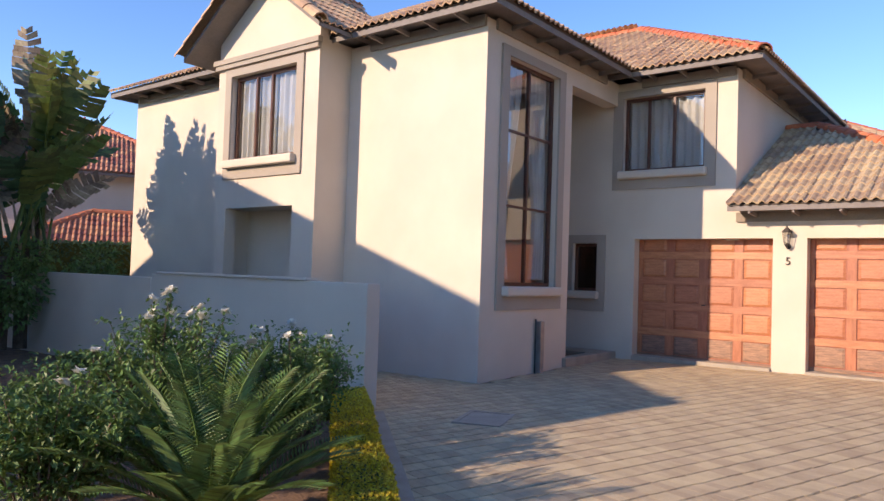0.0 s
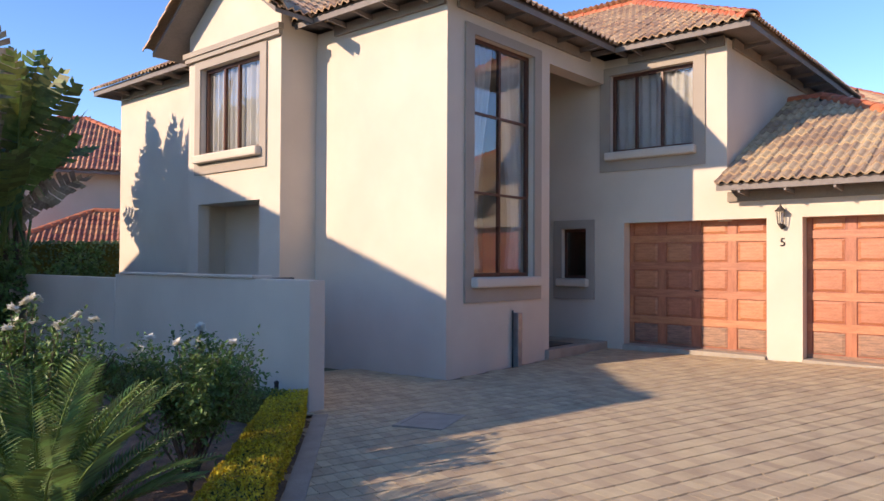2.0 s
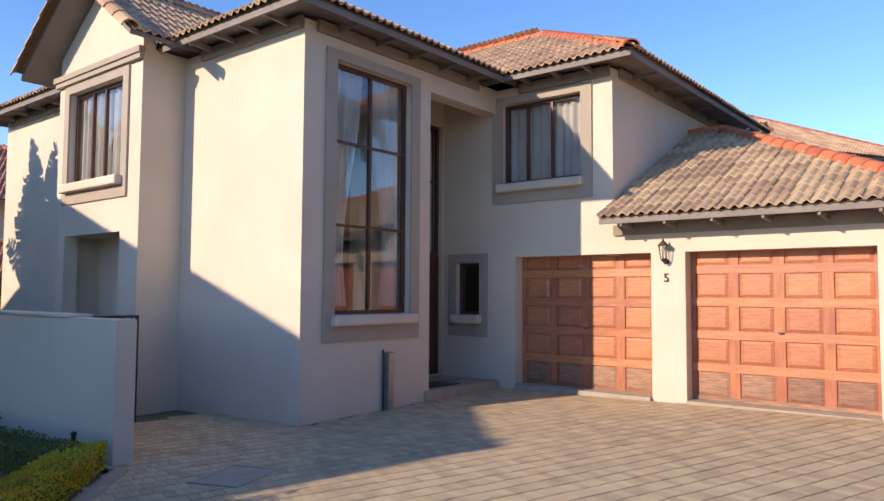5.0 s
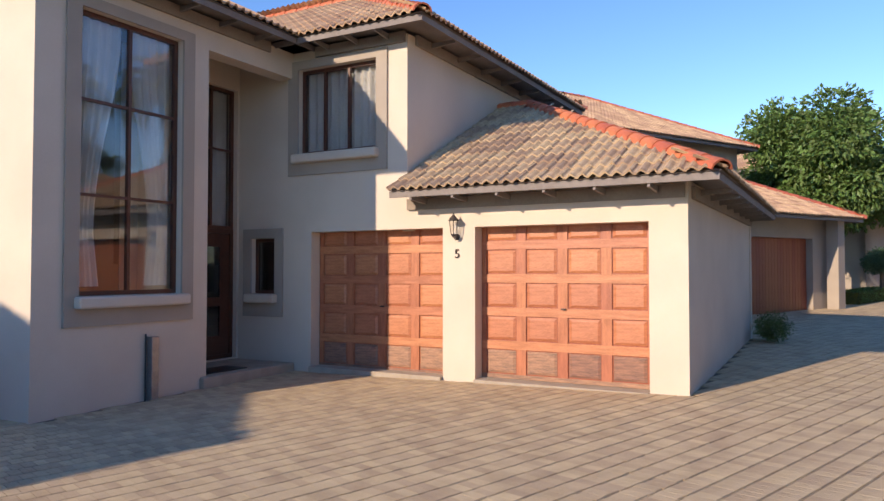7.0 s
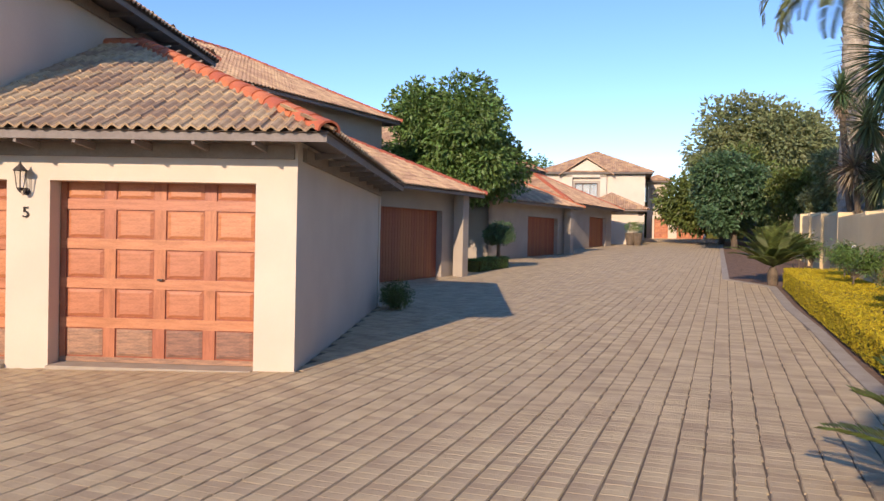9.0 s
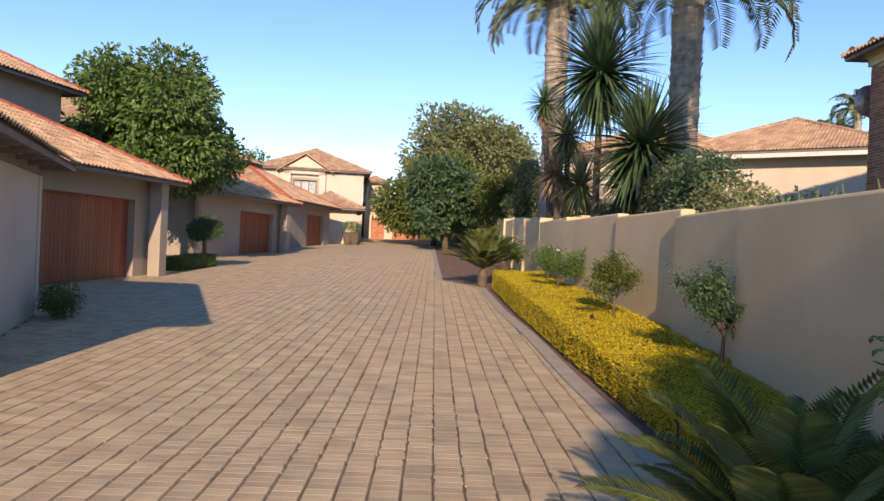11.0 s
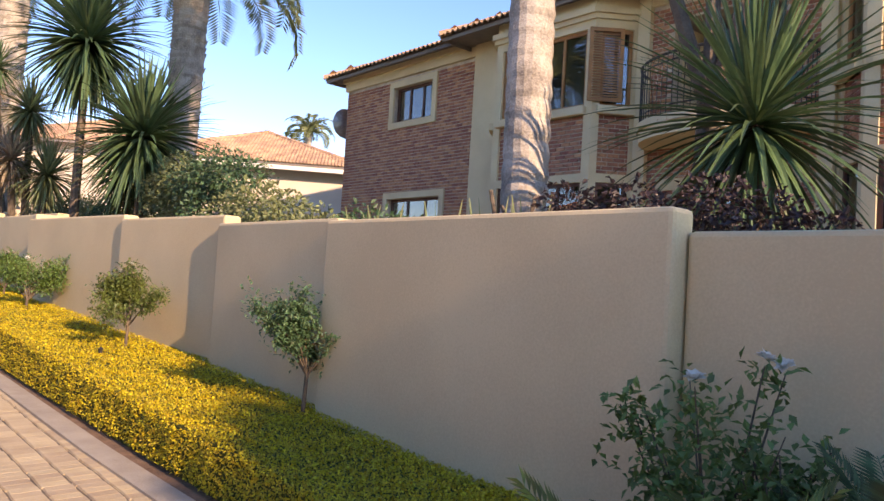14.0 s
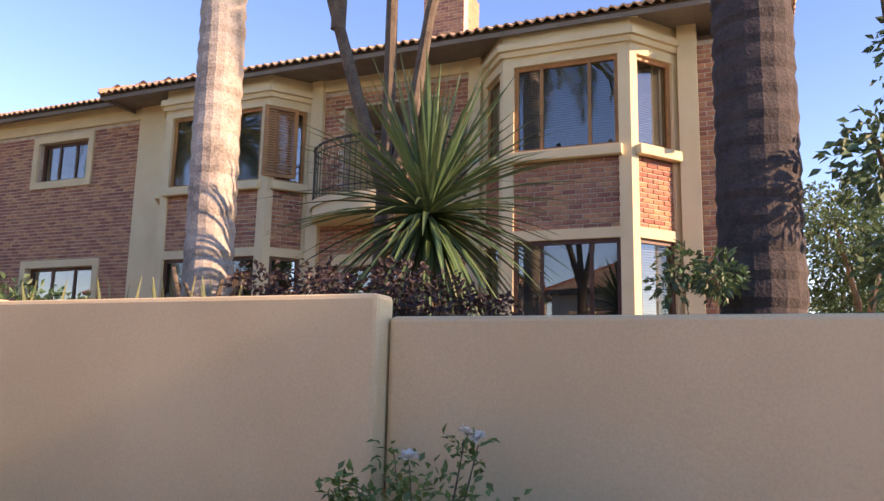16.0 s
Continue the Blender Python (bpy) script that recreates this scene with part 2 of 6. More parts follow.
def wall_bm(length, z0, z1, thick, holes=(), base=None):
    """A wall along local x, its outer face at y = 0, thickness towards +y, with rectangular holes (x0, x1, z0, z1)."""
    xs = sorted({0.0, length, *[h[0] for h in holes], *[h[1] for h in holes]})
    zs = sorted({z0, z1, *[h[2] for h in holes], *[h[3] for h in holes]})
    xs = [x for x in xs if 0 <= x <= length]
    zs = [z for z in zs if z0 <= z <= z1]
    solid = lambda i, j: 0 <= i < len(xs) - 1 and 0 <= j < len(zs) - 1 and not any(h[0] < (xs[i] + xs[i + 1]) / 2 < h[1] and h[2] < (zs[j] + zs[j + 1]) / 2 < h[3] for h in holes)
    bm = bmesh.new()
    for i in range(len(xs) - 1):
        for j in range(len(zs) - 1):
            if not solid(i, j):
                continue
            a, b, c, d = xs[i], xs[i + 1], zs[j], zs[j + 1]
            quad = lambda *p: bm.faces.new([bm.verts.new(v) for v in p])
            quad((a, 0, c), (b, 0, c), (b, 0, d), (a, 0, d))
            quad((a, thick, c), (a, thick, d), (b, thick, d), (b, thick, c))
            if not solid(i - 1, j):
                quad((a, 0, c), (a, 0, d), (a, thick, d), (a, thick, c))
            if not solid(i + 1, j):
                quad((b, 0, c), (b, thick, c), (b, thick, d), (b, 0, d))
            if not solid(i, j - 1):
                quad((a, 0, c), (a, thick, c), (b, thick, c), (b, 0, c))
            if not solid(i, j + 1):
                quad((a, 0, d), (b, 0, d), (b, thick, d), (a, thick, d))
    bmesh.ops.remove_doubles(bm, verts=bm.verts[:], dist=1e-4)
    return bm


def frame_bm(x0, x1, z0, z1, w, y0, y1):
    """Four rails round an opening, mitre-less, one mesh."""
    bm = bmesh.new()
    add_box(bm, x0, x1, y0, y1, z1 - w, z1)
    add_box(bm, x0, x1, y0, y1, z0, z0 + w)
    add_box(bm, x0, x0 + w, y0, y1, z0 + w, z1 - w)
    add_box(bm, x1 - w, x1, y0, y1, z0 + w, z1 - w)
    return bm


def ring_bm(inner, outer, y0, y1):
    """A flat band between two rectangles (x0, x1, z0, z1), in one piece."""
    bm = bmesh.new()
    loops = []
    for (a, b, c, d), y in ((inner, y0), (outer, y0), (outer, y1), (inner, y1)):
        loops.append([bm.verts.new(p) for p in ((a, y, c), (b, y, c), (b, y, d), (a, y, d))])
    for p, q in zip(loops, loops[1:] + loops[:1]):
        for k in range(4):
            bm.faces.new((p[k], p[(k + 1) % 4], q[(k + 1) % 4], q[k]))
    bmesh.ops.recalc_face_normals(bm, faces=bm.faces[:])
    return bm


def along(x, y, angle, z=0.0):
    """A frame at (x, y) whose local x runs at the given angle; local -y is outdoors."""
    return pose(x, y, z, 0, 0, angle)


def curtain_bm(x0, x1, z0, z1, y, swag=0.0, seed=0):
    """A hanging pleated curtain; swag draws its lower half to one side."""
    bm = bmesh.new()
    n, rows = max(8, int((x1 - x0) / 0.025)), 10
    rnd = random.Random(seed)
    ph = [rnd.uniform(0, 6) for _ in range(3)]
    grid = []
    for j in range(rows + 1):
        v = j / rows
        row = []
        for i in range(n + 1):
            u = i / n
            pull = abs(swag) * math.sin(min(1, v * 1.25) * math.pi / 2) ** 2 * (1 if v < 0.8 else 1 - (v - 0.8) * 1.2)
            uu = u * (1 - pull) if swag > 0 else 1 - (1 - u) * (1 - pull)
            dy = 0.03 * math.sin(u * (x1 - x0) * 42 + ph[0]) + 0.015 * math.sin(u * 23 + ph[1])
            row.append(bm.verts.new((x0 + (x1 - x0) * (uu if swag else u), y + dy, z1 - v * (z1 - z0))))
        grid.append(row)
    for j in range(rows):
        for i in range(n):
            bm.faces.new((grid[j][i], grid[j + 1][i], grid[j + 1][i + 1], grid[j][i + 1]))
    return bm

# ---- ground ----
def ground_bm():
    """One sheet to the horizon, finer near the place."""
    bm = bmesh.new()
    xs = [-400, -150, -60, -20, 0, 5, 10, 14, 20, 30, 45, 70, 100, 200, 600]
    ys = [-400, -150, -60, -30, -20, -12, -6, 0, 6, 12, 20, 40, 100, 400]
    gr = [[bm.verts.new((x, y, height(max(-20, min(x, 100)), max(-30, min(y, 30))) - 0.05)) for y in ys] for x in xs]
    for i in range(len(xs) - 1):
        for j in range(len(ys) - 1):
            bm.faces.new((gr[i][j], gr[i + 1][j], gr[i + 1][j + 1], gr[i][j + 1]))
    return bm


ground = tagged(ob_from("ground", ground_bm(), "earth"), "dry earth and grass ground under the whole estate", "ground", kind="structure")

# the line of the boundary wall and of the drive's south kerb
WALL0, WALL_ANG, PAVE_ANG = Vector((8.58, -5.155)), -19.26, -18.2
WU = Vector((math.cos(radians(WALL_ANG)), math.sin(radians(WALL_ANG))))
WN = Vector((-WU.y, WU.x))
kerb_line = [(-14, 3.6), (-6, 0.9), (-2, -0.6), (2.0, -1.9), (5.5, -2.75), (8.0, -3.45), (9.99, -4.05), (10.9, -4.36), (13.04, -5.0), (16.3, -6.03), (19.6, -6.95), (24.6, -8.55), (27.0, -8.1), (33, -10.0), (45, -13.8), (60, -18.6)]


def kerb_y(x):
    for (a, b), (c, d) in zip(kerb_line, kerb_line[1:]):
        if a <= x <= c:
            return b + (d - b) * (x - a) / (c - a)
    return kerb_line[-1][1]


def strip_bm(line, left, right, z0, z1):
    """A band along a line of points, from offset left to offset right, between two heights over the ground."""
    bm = bmesh.new()
    rows = []
    for i, p in enumerate(line):
        p = Vector(p)
        d = (Vector(line[min(i + 1, len(line) - 1)]) - Vector(line[max(i - 1, 0)])).normalized()
        nn = Vector((-d.y, d.x))
        a, b = p + nn * left, p + nn * right
        rows.append([bm.verts.new((q.x, q.y, height(q.x, q.y) + z)) for q, z in ((a, z0), (a, z1), (b, z1), (b, z0))])
    for r, s in zip(rows, rows[1:]):
        for k in range(4):
            bm.faces.new((r[k], s[k], s[(k + 1) % 4], r[(k + 1) % 4]))
    bm.faces.new(rows[0][::-1])
    bm.faces.new(rows[-1])
    bmesh.ops.recalc_face_normals(bm, faces=bm.faces[:])
    return bm


def poly_sheet(pts, dz, step=2.0):
    """A flat polygon laid on the sloping ground."""
    bm = bmesh.new()
    f = bm.faces.new([bm.verts.new((x, y, 0)) for x, y in pts])
    bmesh.ops.triangulate(bm, faces=[f])
    for a in np.arange(-20, 76, 4.0):
        bmesh.ops.bisect_plane(bm, geom=bm.verts[:] + bm.edges[:] + bm.faces[:], plane_co=(float(a) + 2, 0, 0), plane_no=(1, 0, 0))
    for v in bm.verts:
        v.co.z = height(v.co.x, v.co.y) + dz
    bmesh.ops.recalc_face_normals(bm, faces=bm.faces[:])
    if bm.faces[:][0].normal.z < 0:
        bmesh.ops.reverse_faces(bm, faces=bm.faces[:])
    return bm


# paved court and drive
court = [(x, y) for x, y in kerb_line] + [(70, -21), (72, -8), (45, 2), (30, 4), (20, 9), (13, 9.5), (5.6, 9.8), (5.54, 7.42), (2.7, 4.5), (-1.5, 0.6), (-14, 5)]
pavement = tagged(ob_from("pavement", poly_sheet(court, -0.012), "joint"), "sandy joints of the brick-paved court and drive", "pavement", kind="structure")

# ---- main house ----
house = empty("house", label="two-storey cream plastered house with tiled hip roofs and timber garage doors", category="house")
T = 0.22
WH = 5.28


def wall(name, x, y, ang, length, z0, z1, holes=(), material="plaster", thick=T, parent=None, label=""):
    return part(name, wall_bm(length, z0, z1, thick, holes), material, parent or house, label, along(x, y, ang))


# sunny wall of the front block (faces -x), from the bay to the corner
wall("wall", 8.1, 10.58, -90, 2.8, -0.3, WH)
wall("wall", 8.1, 17.45, -90, 4.15, -0.3, WH)
# wall with the tall window (faces -y)
wall("wall", 8.1 + T, 7.78, 0, 2.56 - T, -0.3, WH, [(8.66 - 8.1 - T, 10.19 - 8.1 - T, 1.39, 4.86)])
# lintel over the entrance recess
wall("lintel", 10.66, 7.78, 0, 12.49 - 10.66, 4.86, WH, thick=0.3)
# recess: return wall, back wall with door and glass above, soffit
wall("wall", 10.66, 7.78 + T, 90, 1.0, 0.0, WH, thick=T)
wall("wall", 10.3, 8.98, 0, 2.19, 0.0, WH, [(10.9 - 10.3, 12.45 - 10.3, 0.22, 4.8)])
# bay: side, front with window hole, and the porch below
wall("wall", 7.4 + T, 10.58, 0, 0.7, -0.3, 5.3)
BW = [(0.42, 2.2, 3.44, 4.96)]
wall("wall", 7.4, 13.30, -90, 2.72, 2.59, 5.3, BW)
wall("wall", 7.4, 13.30, -90, 0.35, -0.3, 2.59)
wall("wall", 7.4, 11.12, -90, 0.54, -0.3, 2.59)
wall("wall", 8.1, 13.3, -90, 2.72, -0.3, 2.9)
wall("wall", 7.4, 13.30 + 0.001, 180, 0.001 + 0.7, -0.3, 5.3, thick=0.1).matrix_basis = along(8.1, 13.30, 180)
part("soffit", box(7.62, 8.1, 10.6, 13.28, 2.60, 2.72), "plaster", house)
# the other walls of the block
wall("wall", 19.2, 17.45, 180, 10.87, -0.3, WH)
# garage front and wing above (faces -x)
GF = 8.98
GH = [(GF - 7.39, GF - 4.96, -0.2, 2.32), (GF - 8.67, GF - 8.14, 1.31, 2.24), (GF - 7.66, GF - 6.12, 3.59, 4.99), (GF - 4.44, GF - 2.0, -0.2, 2.32)]
wall("wall", 12.49, GF, -90, GF - 5.57, -0.3, WH, GH[:3] + [(GF - 5.57, GF, 0, 1)])
wall("wall", 12.49, 5.57, -90, 5.57 - 1.52, -0.3, 2.82, [(0, 5.57 - 4.96, -0.2, 2.32), (5.57 - 4.44, 5.57 - 2.0, -0.2, 2.32)])
wall("wall", 12.49 + T, 5.57, 0, 6.6, 2.3, WH)
wall("wall", 12.49 + T, 1.52, 0, 6.7, -0.3, 2.82)
wall("wall", 19.3, 1.5, 90, 15.9, -0.3, 2.6)
wall("wall", 19.1, 5.5, 90, 11.9, 2.6, WH)


# ---- roofs ----
def tile_bm(w=0.30, l=0.40, amp=0.05, th=0.026, seg=10):
    """One roll-and-pan roof tile: x across, y down the slope, with a front lip."""
    bm = bmesh.new()
    prof = [(-w / 2 + w * i / seg, amp * (0.5 + 0.5 * math.sin(4 * math.pi * (i / seg) + 0.4))) for i in range(seg + 1)]
    top = [[bm.verts.new((x, y, z + (0.022 if y == 0 else 0.0))) for x, z in prof] for y in (-l, 0)]
    lip = [bm.verts.new((x, 0, z + 0.022 - th)) for x, z in prof]
    for i in range(seg):
        bm.faces.new((top[0][i], top[0][i + 1], top[1][i + 1], top[1][i]))
        bm.faces.new((top[1][i], top[1][i + 1], lip[i + 1], lip[i]))
    bmesh.ops.recalc_face_normals(bm, faces=bm.faces[:])
    if bm.faces[:][0].normal.z < 0:
        bmesh.ops.reverse_faces(bm, faces=bm.faces[:])
    return bm


def cap_bm(l=0.36, r=0.145, seg=6):
    """A half-round hip or ridge tile along y."""
    bm = bmesh.new()
    rows = []
    for y, rr in ((0, r), (l, r * 0.86)):
        rows.append([bm.verts.new((rr * math.cos(math.pi * k / seg), y, rr * math.sin(math.pi * k / seg) * 0.9)) for k in range(seg + 1)])
    inner = [bm.verts.new((r * 0.82 * math.cos(math.pi * k / seg), 0, r * 0.82 * math.sin(math.pi * k / seg) * 0.9)) for k in range(seg + 1)]
    for k in range(seg):
        bm.faces.new((rows[0][k], rows[0][k + 1], rows[1][k + 1], rows[1][k]))
        bm.faces.new((rows[0][k], inner[k], inner[k + 1], rows[0][k + 1]))
    bmesh.ops.recalc_face_normals(bm, faces=bm.faces[:])
    return bm


TILE, CAP = tile_bm().copy(), cap_bm().copy()
tile_mesh, cap_mesh = bpy.data.meshes.new("roof_tile"), bpy.data.meshes.new("cap_tile")
TILE.to_mesh(tile_mesh), CAP.to_mesh(cap_mesh)
tile_mesh.materials.append(M["tile"]), cap_mesh.materials.append(M["tile_red"])


def mesh_arrays(me):
    v = np.array([x.co[:] for x in me.vertices])
    return v, [list(p.vertices) for p in me.polygons]


TV, TF = mesh_arrays(tile_mesh)
CV, CF = mesh_arrays(cap_mesh)


def inside(p, poly):
    c = False
    for (x1, y1), (x2, y2) in zip(poly, poly[1:] + poly[:1]):
        if (y1 > p[1]) != (y2 > p[1]) and p[0] < (x2 - x1) * (p[1] - y1) / (y2 - y1) + x1:
            c = not c
    return c


def tiles_on(face, skip=None):
    """Matrices of tiles on a roof face given by 3D corners; the first edge is the eave, left to right seen from outside."""
    a, b = Vector(face[0]), Vector(face[1])
    u = (b - a).normalized()
    n = u.cross(Vector(face[-1]) - a).normalized()
    v = n.cross(u)
    poly = [((Vector(p) - a).dot(u), (Vector(p) - a).dot(v)) for p in face]
    umax, vmax = max(p[0] for p in poly), max(p[1] for p in poly)
    umin = min(p[0] for p in poly)
    rot = Matrix((u, -v, n)).transposed()
    out = []
    for j in range(int(vmax / 0.34) + 1):
        for i in range(int((umax - umin) / 0.29) + 1):
            cu, cv = umin + 0.145 + i * 0.29, j * 0.34 - 0.03
            if inside((cu, min(cv + 0.17, vmax - 0.02)), poly):
                p = a + u * cu + v * cv + n * 0.012
                if skip and skip(p):
                    continue
                r = random.Random(i * 977 + j * 131)
                jig = Matrix.Translation((r.uniform(-.004, .004), r.uniform(-.006, .006), r.uniform(0, .003)))
                # x must run so that the frame is right-handed: (u, -v, -n) flipped
                mm = Matrix((u, v, n)).transposed().to_4x4()
                out.append(Matrix.Translation(p) @ mm @ pose(0, 0, 0, 0, 0, 180) @ jig)
    return out


def caps_on(p, q):
    p, q = Vector(p), Vector(q)
    d = (q - p).normalized()
    side = d.cross(Vector((0, 0, 1))).normalized()
    up = side.cross(d)
    mm = Matrix((side, d, up)).transposed().to_4x4()
    n = max(1, int((q - p).length / 0.31))
    return [Matrix.Translation(p + (q - p) * (k / n) + up * 0.0) @ mm for k in range(n)]


def joined(name, mats, V, F, material, parent, kind="stuff", label=""):
    vs, fs, o = [], [], 0
    for m in mats:
        R, t = np.array(m.to_3x3()), np.array(m.translation)
        vs.append(V @ R.T + t)
        fs += [[i + o for i in f] for f in F]
        o += len(V)
    me = bpy.data.meshes.new(name)
    me.from_pydata(np.concatenate(vs).tolist(), [], fs)
    me.materials.append(M[material])
    ob = new(name, me)
    ob.parent = parent
    return tagged(ob, label, kind=kind)


pieces = []


def hip_roof(name, parent, x0, x1, y0, y1, ze, pitch, faces="swne", ridge_along=None, near=False, tile="tile_far", red=True, m=None, cut=None, fascia=0.1, skip=None, capmat="tile_red"):
    """A hip roof over a rectangle: deck, tiles on the faces named, caps on hips and ridge, fascia boards."""
    w, d = x1 - x0, y1 - y0
    t = math.tan(radians(pitch))
    if (w <= d) if ridge_along is None else ridge_along == "y":
        r = w / 2
        A, B = ((x0 + x1) / 2, y0 + r, ze + r * t), ((x0 + x1) / 2, y1 - r, ze + r * t)
        F = {"s": [(x0, y0, ze), (x1, y0, ze), A], "w": [(x0, y1, ze), (x0, y0, ze), A, B], "n": [(x1, y1, ze), (x0, y1, ze), B], "e": [(x1, y0, ze), (x1, y1, ze), B, A]}
        caps = {"sw": ((x0, y0, ze), A), "se": ((x1, y0, ze), A), "nw": ((x0, y1, ze), B), "ne": ((x1, y1, ze), B), "ridge": (A, B)}
    else:
        r = d / 2
        A, B = (x0 + r, (y0 + y1) / 2, ze + r * t), (x1 - r, (y0 + y1) / 2, ze + r * t)
        F = {"s": [(x0, y0, ze), (x1, y0, ze), B, A], "w": [(x0, y1, ze), (x0, y0, ze), A], "n": [(x1, y1, ze), (x0, y1, ze), A, B], "e": [(x1, y0, ze), (x1, y1, ze), B]}
        caps = {"sw": ((x0, y0, ze), A), "se": ((x1, y0, ze), B), "nw": ((x0, y1, ze), A), "ne": ((x1, y1, ze), B), "ridge": (A, B)}
    bm = bmesh.new()
    for k in "swne":
        bm.faces.new([bm.verts.new(p) for p in F[k]])
    bm.faces.new([bm.verts.new(p) for p in ((x0, y0, ze), (x0, y1, ze), (x1, y1, ze), (x1, y0, ze))])
    bmesh.ops.remove_doubles(bm, verts=bm.verts[:], dist=1e-4)
    bmesh.ops.recalc_face_normals(bm, faces=bm.faces[:])
    def trim(b):
        if cut is not None:
            bmesh.ops.bisect_plane(b, geom=b.verts[:] + b.edges[:] + b.faces[:], plane_co=(0, cut, 0), plane_no=(0, 1, 0), clear_outer=True)
        return b
    deck = part(name, trim(bm), "beam", parent, m=m)
    mats = [q for k in faces for q in tiles_on(F[k], skip)]
    cmats = [q for k, (p, q2) in caps.items() if k == "ridge" or all(c in faces for c in k) for q in caps_on(p, q2)]
    cmats = [q for q in cmats if not (skip and skip(q.translation))]
    if near:
        pieces.append((deck, mats, cmats))
    else:
        if mats:
            joined("tile_field", mats, TV, TF, tile, deck)
        if cmats:
            joined("ridge_cap", cmats, CV, CF, capmat, deck)
    fb = bmesh.new()
    e = 0.03
    if fascia:
        add_box(fb, x0 + e, x1 - e, y0 + e, y0 + e + .03, ze - fascia, ze - 0.01)
        add_box(fb, x0 + e, x1 - e, y1 - e - .03, y1 - e, ze - fascia, ze - 0.01)
        add_box(fb, x0 + e, x0 + e + .03, y0 + e + .031, y1 - e - .031, ze - fascia, ze - 0.01)
        add_box(fb, x1 - e - .03, x1 - e, y0 + e + .031, y1 - e - .031, ze - fascia, ze - 0.01)
        part("fascia", trim(fb), "beam", deck)
    return deck


front_roof = hip_roof("roof", house, 7.62, 19.6, 7.3, 17.85, 5.36, 27, "sw", ridge_along="x")
wing_roof = hip_roof("roof", house, 12.0, 19.35, 5.02, 17.6, 5.36, 29, "swe", ridge_along="y", skip=lambda p: p.y > 12)
garage_roof = hip_roof("roof", house, 11.95, 19.75, 1.05, 12.8, 2.84, 26.4, "sw", ridge_along="y", near=True, skip=lambda p: p.y > 5.45, cut=5.56)

# gable over the bay
gy0, gy1, gx0, gz = 10.12, 13.78, 6.95, 5.33
gm, gt = (gy0 + gy1) / 2, 0.72
gA = (gx0, gm, gz + (gm - gy0) * gt)
gB = (9.6, gm, gA[2])
bm = bmesh.new()
for q in ([(gx0, gy0, gz), (9.6, gy0, gz), gB, gA], [(9.6, gy1, gz), (gx0, gy1, gz), gA, gB]):
    lo = [bm.verts.new((x, y, z - 0.07)) for x, y, z in q]
    hi = [bm.verts.new((x, y, z)) for x, y, z in q]
    bm.faces.new(hi), bm.faces.new(lo[::-1])
    for k in range(4):
        bm.faces.new((lo[k], lo[(k + 1) % 4], hi[(k + 1) % 4], hi[k]))
gable_roof = part("gable_roof", bm, "beam", house)
joined("tile_field", tiles_on([(gx0, gy0, gz), (9.6, gy0, gz), gB, gA]) + tiles_on([(9.6, gy1, gz), (gx0, gy1, gz), gA, gB]), TV, TF, "tile_far", gable_roof)
joined("ridge_cap", caps_on(gA, gB) + caps_on((gx0 - .02, gy0 - 0.05, gz), (gx0 - .02, gm, gA[2])) + caps_on((gx0 - .02, gy1 + 0.05, gz), (gx0 - .02, gm, gA[2])), CV, CF, "tile_far", gable_roof)
bm = bmesh.new()
p = [bm.verts.new(v) for x in (7.4, 7.6) for v in ((x, 10.585, 5.3), (x, 13.295, 5.3), (x, 13.295, 5.33 + .34), (x, gm, gA[2] - .12), (x, 10.585, 5.33 + .34))]
bm.faces.new(p[:5]), bm.faces.new(p[5:][::-1])
for k in range(5):
    bm.faces.new((p[k], p[(k + 1) % 5], p[5 + (k + 1) % 5], p[5 + k]))
bmesh.ops.recalc_face_normals(bm, faces=bm.faces[:])
part("gable_wall", bm, "plaster", house)
bm = bmesh.new()
add_box(bm, 7.33, 7.4, 10.55, 13.33, 5.12, 5.2)
add_box(bm, 7.3, 7.4, 10.52, 13.36, 5.2, 5.29)
part("moulding", bm, "plaster_grey", house)


